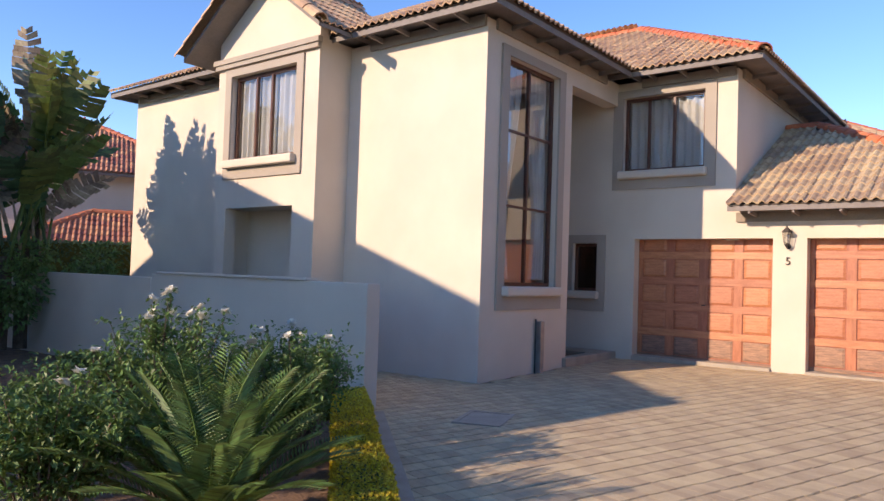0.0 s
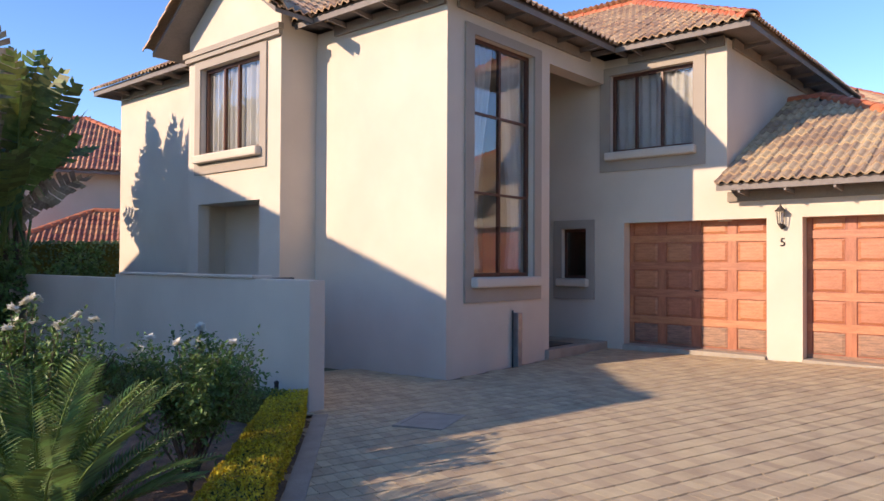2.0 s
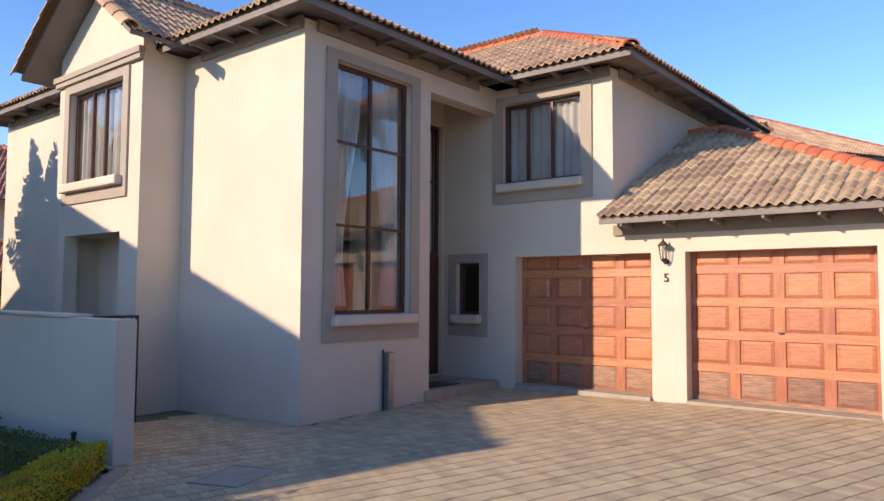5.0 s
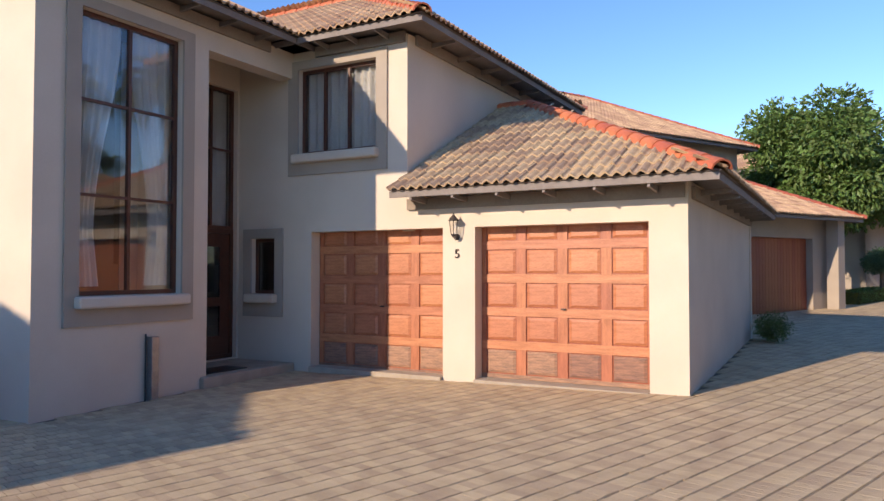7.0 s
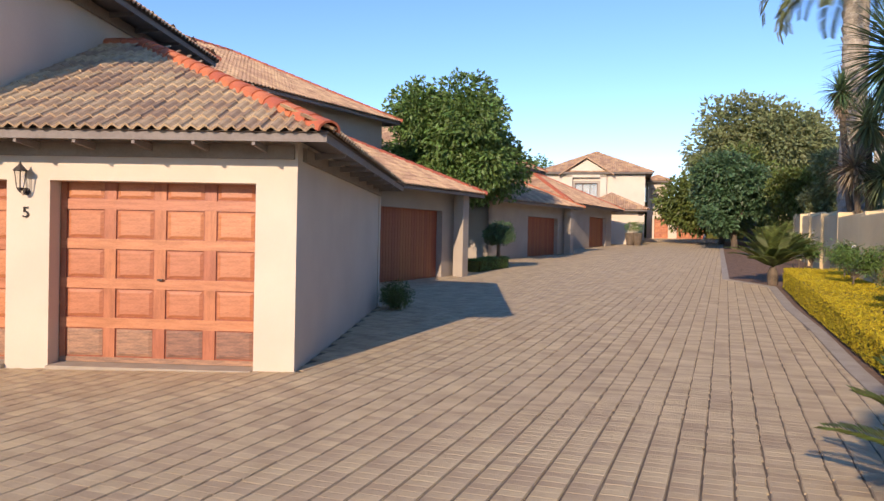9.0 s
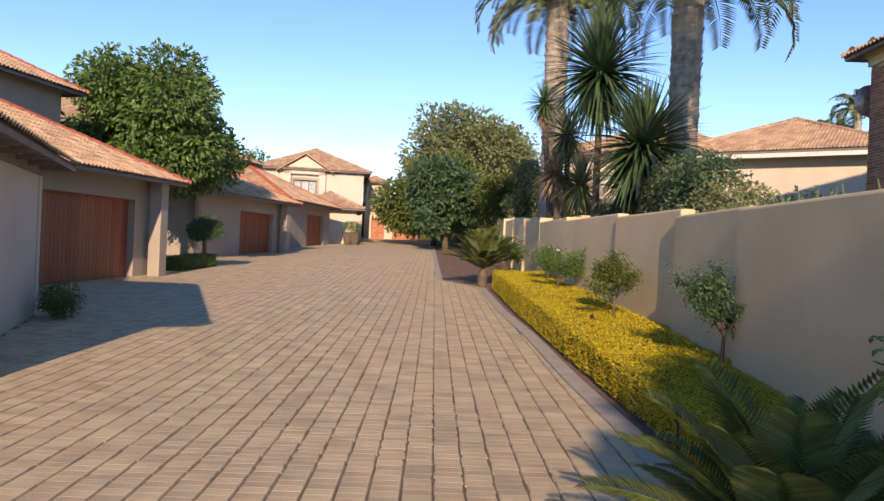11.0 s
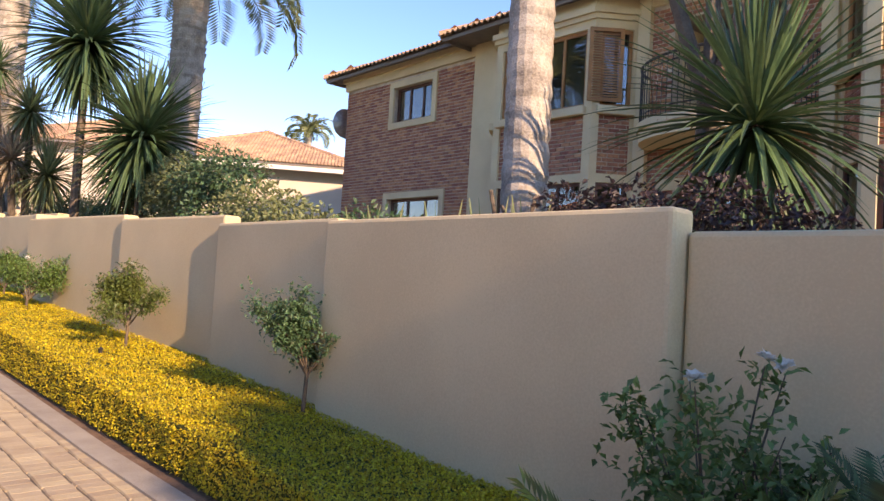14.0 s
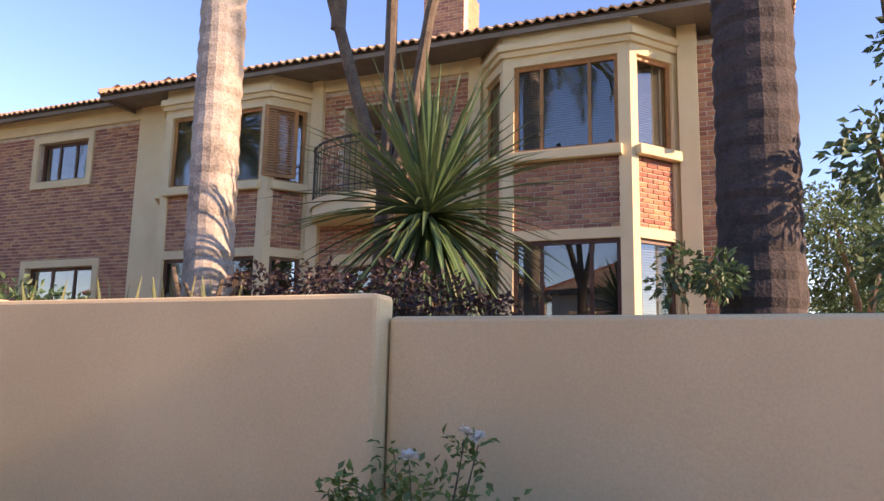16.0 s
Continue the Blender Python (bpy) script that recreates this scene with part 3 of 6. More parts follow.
# ---- windows and doors ----
def window(parent, m, x0, x1, z0, z1, bars=(), transoms=(), surround=0.15, above=None, below=None, sill=True, curtains=(), depth=0.12, wood="wood_dark", panes="glass", open_pane=None, room=1.6):
    """A window in a wall whose local frame is m: plaster surround, sill, timber frame, bars, panes, curtains and a dim room behind."""
    w = tagged(new("window"), "")
    w.parent = parent
    w.matrix_basis = m
    if surround:
        up, down = surround if above is None else above, surround if below is None else below
        part("surround", ring_bm((x0, x1, z0, z1), (x0 - surround, x1 + surround, z0 - down, z1 + up), -0.035, 0.0), "plaster_grey", w, "taupe plaster band")
    if sill:
        part("window_sill", box(x0 - 0.06, x1 + 0.06, -0.15, 0.06, z0 - 0.15, z0 - 0.002, 0.03), "plaster", w)
    part("window_frame", frame_bm(x0 + .002, x1 - .002, z0 + .002, z1 - .002, 0.055, depth - 0.03, depth + 0.03), wood, w)
    xs = [x0 + 0.055] + list(bars) + [x1 - 0.055]
    zs = [z0 + 0.055] + list(transoms) + [z1 - 0.055]
    for b in bars:
        part("mullion", box(b - 0.022, b + 0.022, depth - 0.028, depth + 0.028, z0 + .058, z1 - .058), wood, w)
    for t in transoms:
        part("transom", box(x0 + .058, x1 - .058, depth - 0.022, depth + 0.022, t - 0.018, t + 0.018), wood, w)
    for i in range(len(xs) - 1):
        for j in range(len(zs) - 1):
            g = part("pane", box(xs[i] + .001, xs[i + 1] - .001, depth - 0.003, depth + 0.003, zs[j], zs[j + 1]), panes, w)
            g.visible_shadow = False
    for k, (a, b, za, zb, sw) in enumerate(curtains):
        part("curtain", curtain_bm(a, b, za, zb, depth + 0.085, sw, k + int(x0 * 10)), "curtain", w)
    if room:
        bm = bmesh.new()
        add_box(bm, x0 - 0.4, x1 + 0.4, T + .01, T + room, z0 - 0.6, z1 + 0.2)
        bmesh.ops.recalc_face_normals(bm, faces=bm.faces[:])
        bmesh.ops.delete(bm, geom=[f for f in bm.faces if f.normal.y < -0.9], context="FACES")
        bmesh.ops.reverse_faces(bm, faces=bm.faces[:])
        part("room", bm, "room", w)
    return w


def board_door(parent, m, x0, x1, z0, z1):
    """A plain dark door of upright boards."""
    d = new("garage_door")
    d.parent, d.matrix_basis = parent, m
    n = int((x1 - x0) / 0.14)
    w = (x1 - x0) / n
    first = None
    for k in range(n):
        pos = pose(x0 + k * w, 0.2, 0)
        if first is None:
            first = part("board", box(0, w - .006, 0, .03, z0, z1, .004), "wood", d, m=pos)
        else:
            o = new("board", first.data)
            o.parent, o.matrix_basis = d, pos
    return d


def garage_door(parent, m, x0, x1, z0, z1, rows=5, cols=4, material="wood"):
    """A timber door of raised panels in a frame of stiles and rails."""
    d = new("garage_door")
    d.parent, d.matrix_basis = parent, m
    y = 0.25
    part("door_leaf", box(x0, x1, y, y + 0.04, z0, z1), material, d)
    cw, rh = (x1 - x0) / cols, (z1 - z0) / rows
    sw, rw = 0.07, 0.06
    for j in range(rows + 1):
        zc = z0 + j * rh
        a, b = max(z0, zc - rw), min(z1, zc + rw)
        part("rail", box(x0, x1, y - 0.02, y - .001, a, b), material if material != "wood" else "wood_grey" if j == 0 else "wood_panel", d)
    for i in range(cols + 1):
        xc = x0 + i * cw
        for j in range(rows):
            part("stile", box(max(x0, xc - sw), min(x1, xc + sw), y - 0.019, y - .001, z0 + j * rh + rw + (0 if j else 0), z0 + (j + 1) * rh - rw), material if material != "wood" else "wood_stile", d)
    bm = bmesh.new()
    pw, ph = cw - 2 * sw - 0.03, rh - 2 * rw - 0.03
    lo = [bm.verts.new((sx * pw / 2, -0.002, sz * ph / 2)) for sx, sz in ((-1, -1), (1, -1), (1, 1), (-1, 1))]
    hi = [bm.verts.new((sx * (pw / 2 - 0.04), -0.018, sz * (ph / 2 - 0.035))) for sx, sz in ((-1, -1), (1, -1), (1, 1), (-1, 1))]
    bm.faces.new(hi)
    for k in range(4):
        bm.faces.new((lo[k], lo[(k + 1) % 4], hi[(k + 1) % 4], hi[k]))
    bmesh.ops.recalc_face_normals(bm, faces=bm.faces[:])
    first = None
    for i in range(cols):
        for j in range(rows):
            pos = pose(x0 + (i + .5) * cw, y, z0 + (j + .5) * rh)
            if first is None:
                first = part("panel", bm, "wood_grey", d, m=pos)
                clean = first.data.copy()
                clean.materials[0] = M["wood_panel"]
            else:
                o = new("panel", first.data if j == 0 else clean)
                o.parent, o.matrix_basis = d, pos
    part("handle", box((x0 + x1) / 2 - .012, (x0 + x1) / 2 + .05, y - 0.06, y - 0.03, z0 + (z1 - z0) * .42, z0 + (z1 - z0) * .42 + .02), "iron", d)
    return d


MF = along(12.49, GF, -90)
garage_door(house, MF, GF - 7.39, GF - 4.96, 0.14, 2.50)
garage_door(house, MF, GF - 4.44, GF - 2.0, 0.17, 2.53)
for ya, yb in ((4.96, 7.39), (2.0, 4.44)):
    part("threshold", box(12.42, 12.8, ya + .005, yb - .005, -.1, .165, .008), "kerb", house)
MW = along(8.1, 7.78, 0)
window(house, MW, 8.66 - 8.1, 10.19 - 8.1, 1.39, 4.86, bars=(1.33,), transoms=(2.62, 3.78), surround=0.19, above=.14, below=.36, curtains=((0.6, 1.3, 1.5, 4.82, 0.55), (1.35, 2.05, 1.5, 4.82, -0.5)))
window(house, MF, GF - 7.66, GF - 6.12, 3.59, 4.99, bars=(GF - 7.2, GF - 6.72), surround=0.2, above=.14, below=.34, curtains=((GF - 7.64, GF - 6.14, 3.62, 4.97, 0),))
window(house, MF, GF - 8.67, GF - 8.14, 1.31, 2.24, surround=0.17, above=.16, below=.38, panes="glass_dark")
window(house, along(7.4, 13.30, -90), BW[0][0], BW[0][1], 3.44, 4.96, bars=(1.0, 1.42), surround=0.17, above=.13, below=.33, curtains=((0.45, 1.0, 3.5, 4.93, 0), (1.05, 2.16, 3.5, 4.93, 0)))
# entrance door with glazing above
MD = along(10.3, 8.98, 0)
window(house, MD, 0.6, 2.15, 2.40, 4.8, bars=(1.1, 1.65), transoms=(3.75,), surround=0, sill=False, curtains=((0.65, 2.1, 2.45, 4.75, 0),))
ed = new("front_door")
ed.parent, ed.matrix_basis = house, MD
part("door_frame", frame_bm(0.602, 2.148, 0.22, 2.398, 0.07, 0.08, 0.16), "wood_dark", ed)
part("door_leaf", wall_bm(1.4, 0.29, 2.32, 0.045, [(0.12, 0.42, 1.25, 2.1), (0.9, 1.2, 1.25, 2.1), (0.12, 0.42, 0.6, 1.1), (0.9, 1.2, 0.6, 1.1)]), "wood_dark", ed, m=pose(0.675, 0.1, 0))
part("pane", box(0.76, 1.9, 0.118, 0.124, 0.58, 2.12), "glass_dark", ed)
step = tagged(ob_from("doorstep", box(10.54, 12.47, 7.7, 9.0, -0.1, 0.2, 0.02), "kerb"), "grey plastered doorstep at the entrance", "doorstep")

# ---- boundary wall: panels between piers, stepped ----
bwall = empty("boundary_wall", label="long sand-coloured plastered boundary wall with stepped bays", category="garden wall")
bays = [(-26, -12, 1.95, 0.0, 0), (-12, -4.0, 1.95, 0.0, 0), (-4.0, 0.0, 1.95, 0.0, 0), (0.0, 3.25, 2.0, 0.12, 0), (3.25, 5.64, 1.98, 0.0, 0),
        (5.64, 8.4, 2.02, -0.08, 5), (8.4, 12.35, 1.98, 0.12, 5), (12.35, 17.1, 2.0, 0.02, 4)]
s0 = 17.1
while s0 < 58:
    bays.append((s0, s0 + 4.6, 2.04, -0.05, 4))
    s0 += 4.6
for a, b, hh, fwd, turn in bays:
    p = WALL0 + WU * a
    z = height(*(WALL0 + WU * (a + b) / 2))
    part("wall_panel", box(0, b - a - 0.01, -0.15 + fwd, 0.06 + fwd, -0.3, hh, 0.03), "plaster_sand", bwall, m=along(p.x, p.y, WALL_ANG + turn, z))
for a, _, hh, fwd, turn in bays[7:]:
    p = WALL0 + WU * a
    part("pier", box(-0.02, 0.26, -0.1, 0.42, -0.3, hh + 0.02, 0.03), "plaster_sand", bwall, m=along(p.x, p.y, WALL_ANG, height(p.x, p.y)))

# ---- yard wall, gate, small court things ----
yw = empty("yard_wall", label="low shaded cream plastered yard wall with a flat top", category="garden wall")
part("wall_panel", box(5.6, 5.82, 7.58, 12.2, -0.2, 1.40, 0.012), "plaster", yw)
part("wall_panel", box(5.6, 5.82, 12.21, 26, -0.2, 1.34, 0.012), "plaster", yw)
part("coping", box(5.57, 5.85, 8.6, 12.0, 1.402, 1.435, 0.008), "plaster", yw)

gate = empty("metal_gate", along(5.85, 9.6, 0, -0.04), label="black iron bar gate between the yard wall and the house", category="gate")
part("gate_frame", frame_bm(0.03, 1.07, 0.04, 1.42, 0.035, -0.018, 0.018), "iron", gate)
for k in range(8):
    part("bar", tube([(0.1 + k * .125, 0, .1), (0.1 + k * .125, 0, 1.41)], 0.008, 6), "iron", gate)
part("middle_rail", box(0.066, 1.034, -0.012, 0.012, 0.86, 0.89), "iron", gate)
bin_ = empty("wheelie_bin", pose(6.4, 10.15, -0.06), label="dark plastic wheelie bin standing behind the yard gate", category="bin")
bm = box(-.28, .28, -.3, .3, 0.08, 0.95, 0.03)
for v in bm.verts:
    k = 0.82 + 0.18 * (v.co.z / 0.95)
    v.co.x *= k
    v.co.y *= k
part("body", bm, "iron", bin_)
part("lid", box(-.3, .3, -.33, .32, 0.955, 1.02, 0.02), "iron", bin_)
for sx_ in (-.24, .24):
    part("wheel", tube([(sx_ - .03, .27, .1), (sx_ + .03, .27, .1)], 0.1, 14), "iron", bin_)

pipe = empty("meter_post", pose(9.7, 7.72, 0), label="pale grey conduit box standing against the shaded wall", category="conduit")
part("conduit", box(-.055, .055, -.05, .055, -0.02, .84, 0.008), "steel", pipe)
part("cable", tube([(-.09, .03, 0), (-.09, .03, .88)], .012, 6), "iron", pipe)
mat_ = tagged(ob_from("doormat", box(10.75, 11.6, 7.9, 8.35, 0.201, 0.216, 0.004), "iron"), "dark worn doormat on the grey entrance step", "doormat")
mh = empty("manhole", pose(6.1, 6.25, height(6.1, 6.25), 0, 0, 20), label="flat concrete drain cover in a frame in the brick paving", category="drain cover")
part("frame", frame_bm(-.36, .36, -.26, .26, .05, -.012, .012), "kerb", mh, m=pose(0, 0, 0, 90, 0, 0))
part("cover", box(-.305, .305, -.205, .205, -.01, .008), "kerb", mh)


def wall_lamp(m):
    la = empty("wall_lamp", m, label="bronze coach lantern on a scroll bracket above the house number", category="wall lamp")
    part("backplate", tube([(0, 0, -.1), (0, -.012, -.1)], .05, 12), "palm_dark", la)
    part("bracket", tube([(0, -.01, -.1), (0, -.07, -.15), (0, -.13, -.12), (0, -.14, -.04)], .009, 6), "palm_dark", la)
    bm = bmesh.new()
    add_tube(bm, [(0, -.14, -.06), (0, -.14, 0.16)], [.045, .075], 6)
    part("lantern_glass", bm, "glass", la)
    for k in range(6):
        a = math.pi / 3 * k
        part("lantern_bar", tube([(.046 * math.cos(a), -.14 + .046 * math.sin(a), -.06), (.077 * math.cos(a), -.14 + .077 * math.sin(a), .16)], .005, 4), "palm_dark", la)
    part("roof", tube([(0, -.14, .16), (0, -.14, .17), (0, -.14, .23), (0, -.14, .25), (0, -.14, .29)], [.1, .095, .035, .02, .005], 6), "palm_dark", la)
    part("base", tube([(0, -.14, -.06), (0, -.14, -.09), (0, -.14, -.12)], [.05, .035, .008], 6), "palm_dark", la)
    return la


wall_lamp(pose(12.49, 4.72, 2.27, 0, 0, -90) @ Matrix.Scale(.88, 4))
cu = bpy.data.curves.new("house_number", "FONT")
cu.body, cu.size, cu.extrude, cu.align_x = "5", 0.18, 0.008, "CENTER"
num = new("house_number", cu)
num.matrix_basis = Matrix.Translation((12.478, 4.72, 1.88)) @ pose(0, 0, 0, 90, 0, -90)
cu.materials.append(M["palm_dark"])
tagged(num, "dark metal house number on the plastered pier", "house number")

# eaves timber: wall plate, rafter tails and fascia ends
def rafters(parent, x, y, ang, length, z, reach, n, drop=0.1):
    """Rafter tails that stick out under an eave, along a wall line."""
    m0 = along(x, y, ang, z)
    part("eaves_beam", box(0, length, -0.05, -0.002, 0.0, 0.16), "eaves", parent, m=m0)
    bm = bmesh.new()
    add_box(bm, -.018, .018, -reach, 0, 0.02, 0.1)
    vs = [v for v in bm.verts if v.co.y < -reach / 2 and v.co.z < 0.03]
    for v in vs:
        v.co.z += 0.03
        v.co.y += 0.0
    bmesh.ops.recalc_face_normals(bm, faces=bm.faces[:])
    first = None
    for k in range(n):
        p = m0 @ pose((k + .5) * length / n, -0.052, 0.05)
        if first is None:
            first = part("rafter_tail", bm, "beam", parent, m=p)
        else:
            o = new("rafter_tail", first.data)
            o.parent, o.matrix_basis = parent, p


rafters(house, 12.49, 5.55, -90, 4.0, 2.60, .44, 6)
rafters(house, 12.72, 1.52, 0, 6.5, 2.60, .38, 8)
rafters(house, 8.1, 10.1, -90, 2.3, 5.15, .38, 4)
rafters(house, 8.1, 17.3, -90, 3.6, 5.15, .38, 5)
rafters(house, 8.3, 7.78, 0, 3.6, 5.15, .36, 5)
rafters(house, 12.49, 7.3, -90, 1.7, 5.15, .38, 3)
rafters(house, 12.72, 5.57, 0, 6.2, 5.15, .42, 7)

# ---- planting helpers ----
def orient(p, d, w):
    """Axes: along d, across w."""
    d = Vector(d).normalized()
    s = Vector(w)
    s = (s - d * s.dot(d))
    s = s.normalized() if s.length > 1e-4 else d.orthogonal().normalized()
    return d, s, d.cross(s)


class Mesh:
    """Collects faces and writes one mesh."""
    def __init__(self):
        self.v, self.f = [], []

    def poly(self, pts):
        o = len(self.v)
        self.v += [tuple(p) for p in pts]
        self.f.append(tuple(range(o, o + len(pts))))

    def leaf(self, p, d, n, length, width):
        """A folded pointed leaf: two triangles pairs along its rib."""
        p, d = Vector(p), Vector(d).normalized()
        s = d.cross(Vector(n))
        s = s.normalized() if s.length > 1e-4 else d.orthogonal().normalized()
        up = s.cross(d)
        o = len(self.v)
        a, t = p, p + d * length - up * length * 0.12
        l, r = p + d * length * .45 + s * width / 2 + up * width * .15, p + d * length * .45 - s * width / 2 + up * width * .15
        self.v += [tuple(a), tuple(l), tuple(t), tuple(r)]
        self.f += [(o, o + 1, o + 2), (o, o + 2, o + 3)]

    def blade(self, pts, w0, n, fold=0.2):
        """A long strap leaf through pts that narrows to a point."""
        o = len(self.v)
        k = len(pts)
        for i, p in enumerate(pts):
            p = Vector(p)
            d = (Vector(pts[min(i + 1, k - 1)]) - Vector(pts[max(i - 1, 0)])).normalized()
            s = d.cross(Vector(n))
            s = s.normalized() if s.length > 1e-4 else d.orthogonal()
            t = i / (k - 1)
            w = w0 * (0.6 + 1.6 * t if t < 0.25 else max(0.02, 1 - (t - 0.25) / 0.75) ** 0.7)
            up = s.cross(d)
            self.v += [tuple(p + s * w / 2 + up * w * fold), tuple(p), tuple(p - s * w / 2 + up * w * fold)]
        for i in range(k - 1):
            a = o + 3 * i
            self.f += [(a, a + 1, a + 4, a + 3), (a + 1, a + 2, a + 5, a + 4)]

    def tube(self, pts, radii, sides=6):
        bm = bmesh.new()
        add_tube(bm, pts, radii, sides)
        bm.verts.ensure_lookup_table()
        o = len(self.v)
        idx = {v: i for i, v in enumerate(bm.verts)}
        self.v += [tuple(v.co) for v in bm.verts]
        self.f += [tuple(o + idx[v] for v in f.verts) for f in bm.faces]
        bm.free()

    def make(self, name, material, parent=None, m=None, label="", category="", kind=""):
        me = bpy.data.meshes.new(name)
        me.from_pydata(self.v, [], self.f)
        me.materials.append(M[material])
        ob = new(name, me)
        ob.parent = parent
        if m is not None:
            ob.matrix_basis = m
        return tagged(ob, label, category, kind=kind)


def rvec(r):
    while True:
        v = Vector((r.uniform(-1, 1), r.uniform(-1, 1), r.uniform(-1, 1)))
        if 0.05 < v.length < 1:
            return v.normalized()


def crown(name, parent, clumps, n, size, material, seed=0, aspect=0.55, droop=0.3):
    """Leaves scattered over the shells of several uneven clumps (x, y, z, radius)."""
    r = random.Random(seed)
    me = Mesh()
    tot = sum(c[3] ** 2 for c in clumps)
    for cx, cy, cz, cr in clumps:
        for _ in range(int(n * cr * cr / tot)):
            d = rvec(r)
            q = cr * (r.random() ** 0.35) * (0.82 + 0.32 * noise.noise(d * 2.3 + Vector((cx, cy, cz))))
            p = Vector((cx, cy, cz)) + Vector((d.x * q, d.y * q, d.z * q * 0.85))
            out = (d + rvec(r) * 0.8 - Vector((0, 0, droop))).normalized()
            s = size * r.uniform(0.6, 1.25)
            me.leaf(p, out, rvec(r) + Vector((0, 0, 0.8)), s, s * aspect)
    return me.make(name, material, parent)


def limbs(parent, base, tops, r0, material="bark", seed=0, name="trunk"):
    r = random.Random(seed)
    me = Mesh()
    base = Vector(base)
    fork = base.lerp(Vector(tops[0]), 0.4)
    fork.x, fork.y = base.x * .7 + fork.x * .3, base.y * .7 + fork.y * .3
    me.tube([base - Vector((0, 0, .1)), base.lerp(fork, .5) + rvec(r) * r0 * .5, fork], [r0 * 1.25, r0, r0 * .8], 8)
    for t in tops:
        t = Vector(t)
        mid = fork.lerp(t, .5) + rvec(r) * (t - fork).length * .1
        me.tube([fork, mid, t], [r0 * .55, r0 * .35, r0 * .12], 6)
    return me.make(name, material, parent)


def broad_tree(x, y, z, h, w, seed, leafmat="leaf", n=9000, size=0.14, label="", base=0.25, r0=None, dense=11):
    r = random.Random(seed)
    t = empty("tree", pose(x, y, z), label=label, category="tree")
    cl = []
    for k in range(dense):
        a, q = r.uniform(0, 2 * math.pi), math.sqrt(r.random()) * w * .31
        zz = h * r.uniform(base + .2, .86)
        rr = w * r.uniform(.17, .27) * (1.1 - abs(zz / h - .6) * .8)
        cl.append((q * math.cos(a), q * math.sin(a), zz, rr))
    cl.append((0, 0, h * .62, w * .33))
    limbs(t, (0, 0, 0), [c[:3] for c in cl[:7]], r0 or h * .03, seed=seed)
    crown("crown", t, cl, n, size, leafmat, seed)
    return t


def rose_bush(x, y, z, h, w, seed, n=700, trunk=True, flowers=3, leafmat="leaf", size=0.046, label="", stems=9, dense=8):
    r = random.Random(seed)
    t = empty("rose_bush", pose(x, y, z), label=label or "standard rose bush on a thin stem with small glossy leaves", category="rose bush")
    me = Mesh()
    f = h * .5 if trunk else 0.05
    tips = []
    me.tube([(0, 0, -.05), (.01, .01, f * .5), (0, 0, f)], [.024, .02, .018], 6)
    for k in range(stems):
        a = r.uniform(0, 6.28)
        v = math.sqrt(r.random())
        q = w * .52 * v
        tip = Vector((q * math.cos(a), q * math.sin(a), h * (r.uniform(.86, 1.0) - .3 * v * v * r.random())))
        mid = Vector((tip.x * .45, tip.y * .45, f + (tip.z - f) * .55))
        me.tube([(0, 0, f - .02), mid, tip], [.011, .007, .003], 4)
        tips.append((mid, tip))
    me.make("stem", "bark", t)
    tall = sorted(tips, key=lambda q: -q[1].z)
    lv = Mesh()
    for _ in range(n // 5):
        mid, tip = tips[r.randrange(len(tips))]
        u = r.uniform(-.2, 1.0)
        p = (Vector((0, 0, f)).lerp(mid, 1 + u) if u < 0 else mid.lerp(tip, u)) + rvec(r) * w * .13 * r.random()
        d = (rvec(r) + Vector((0, 0, .15))).normalized()
        for k in range(5):
            side = rvec(r)
            q = p + d * size * .55 * k
            lv.leaf(q, (d * .5 + side * .8), Vector((0, 0, 1)) + rvec(r) * .5, size * r.uniform(.7, 1.1), size * .55)
    lv.make("foliage", leafmat, t)
    for k in range(flowers):
        mid, tip = tall[k % len(tall)]
        fl = Mesh()
        for j in range(14):
            a = j * 2.4
            rr = .012 + .0018 * j
            fl.leaf(Vector((0, 0, .012)), (math.cos(a) * rr * 30, math.sin(a) * rr * 30, .5 - j * .03), (0, 0, 1), .05, .048)
        fl.make("flower", "petal", t, pose(tip.x, tip.y, tip.z + .02, r.uniform(-30, 30), r.uniform(-30, 30), 0))
    return t


def frond(me, base, azim, lift, length, leaflet, n=26, curl=0.6, width=0.012):
    """A pinnate frond that arches over, with leaflets on both sides."""
    d = Vector((math.cos(azim), math.sin(azim), 0))
    pts = []
    p = Vector(base)
    ang = lift
    for k in range(9):
        pts.append(p.copy())
        p = p + (d * math.cos(ang) + Vector((0, 0, math.sin(ang)))) * (length / 8)
        ang -= curl / 8 * (0.4 + k * .2)
    me.tube(pts, [width * (1 - k / 9.5) for k in range(9)], 4)
    side = Vector((-d.y, d.x, 0))
    for k in range(2, n):
        t = k / n * 8
        i = min(7, int(t))
        q = pts[i].lerp(pts[i + 1], t - i)
        dd = (pts[i + 1] - pts[i]).normalized()
        up = side.cross(dd) * -1
        ll = leaflet * (0.45 + 1.1 * math.sin(math.pi * min(1, (k / n) * .85 + .1))) * .8
        for s in (-1, 1):
            dirn = (side * s * .85 + dd * .55 + up * .18)
            me.leaf(q, dirn, up, ll, max(.014, leaflet * .1))
    return me


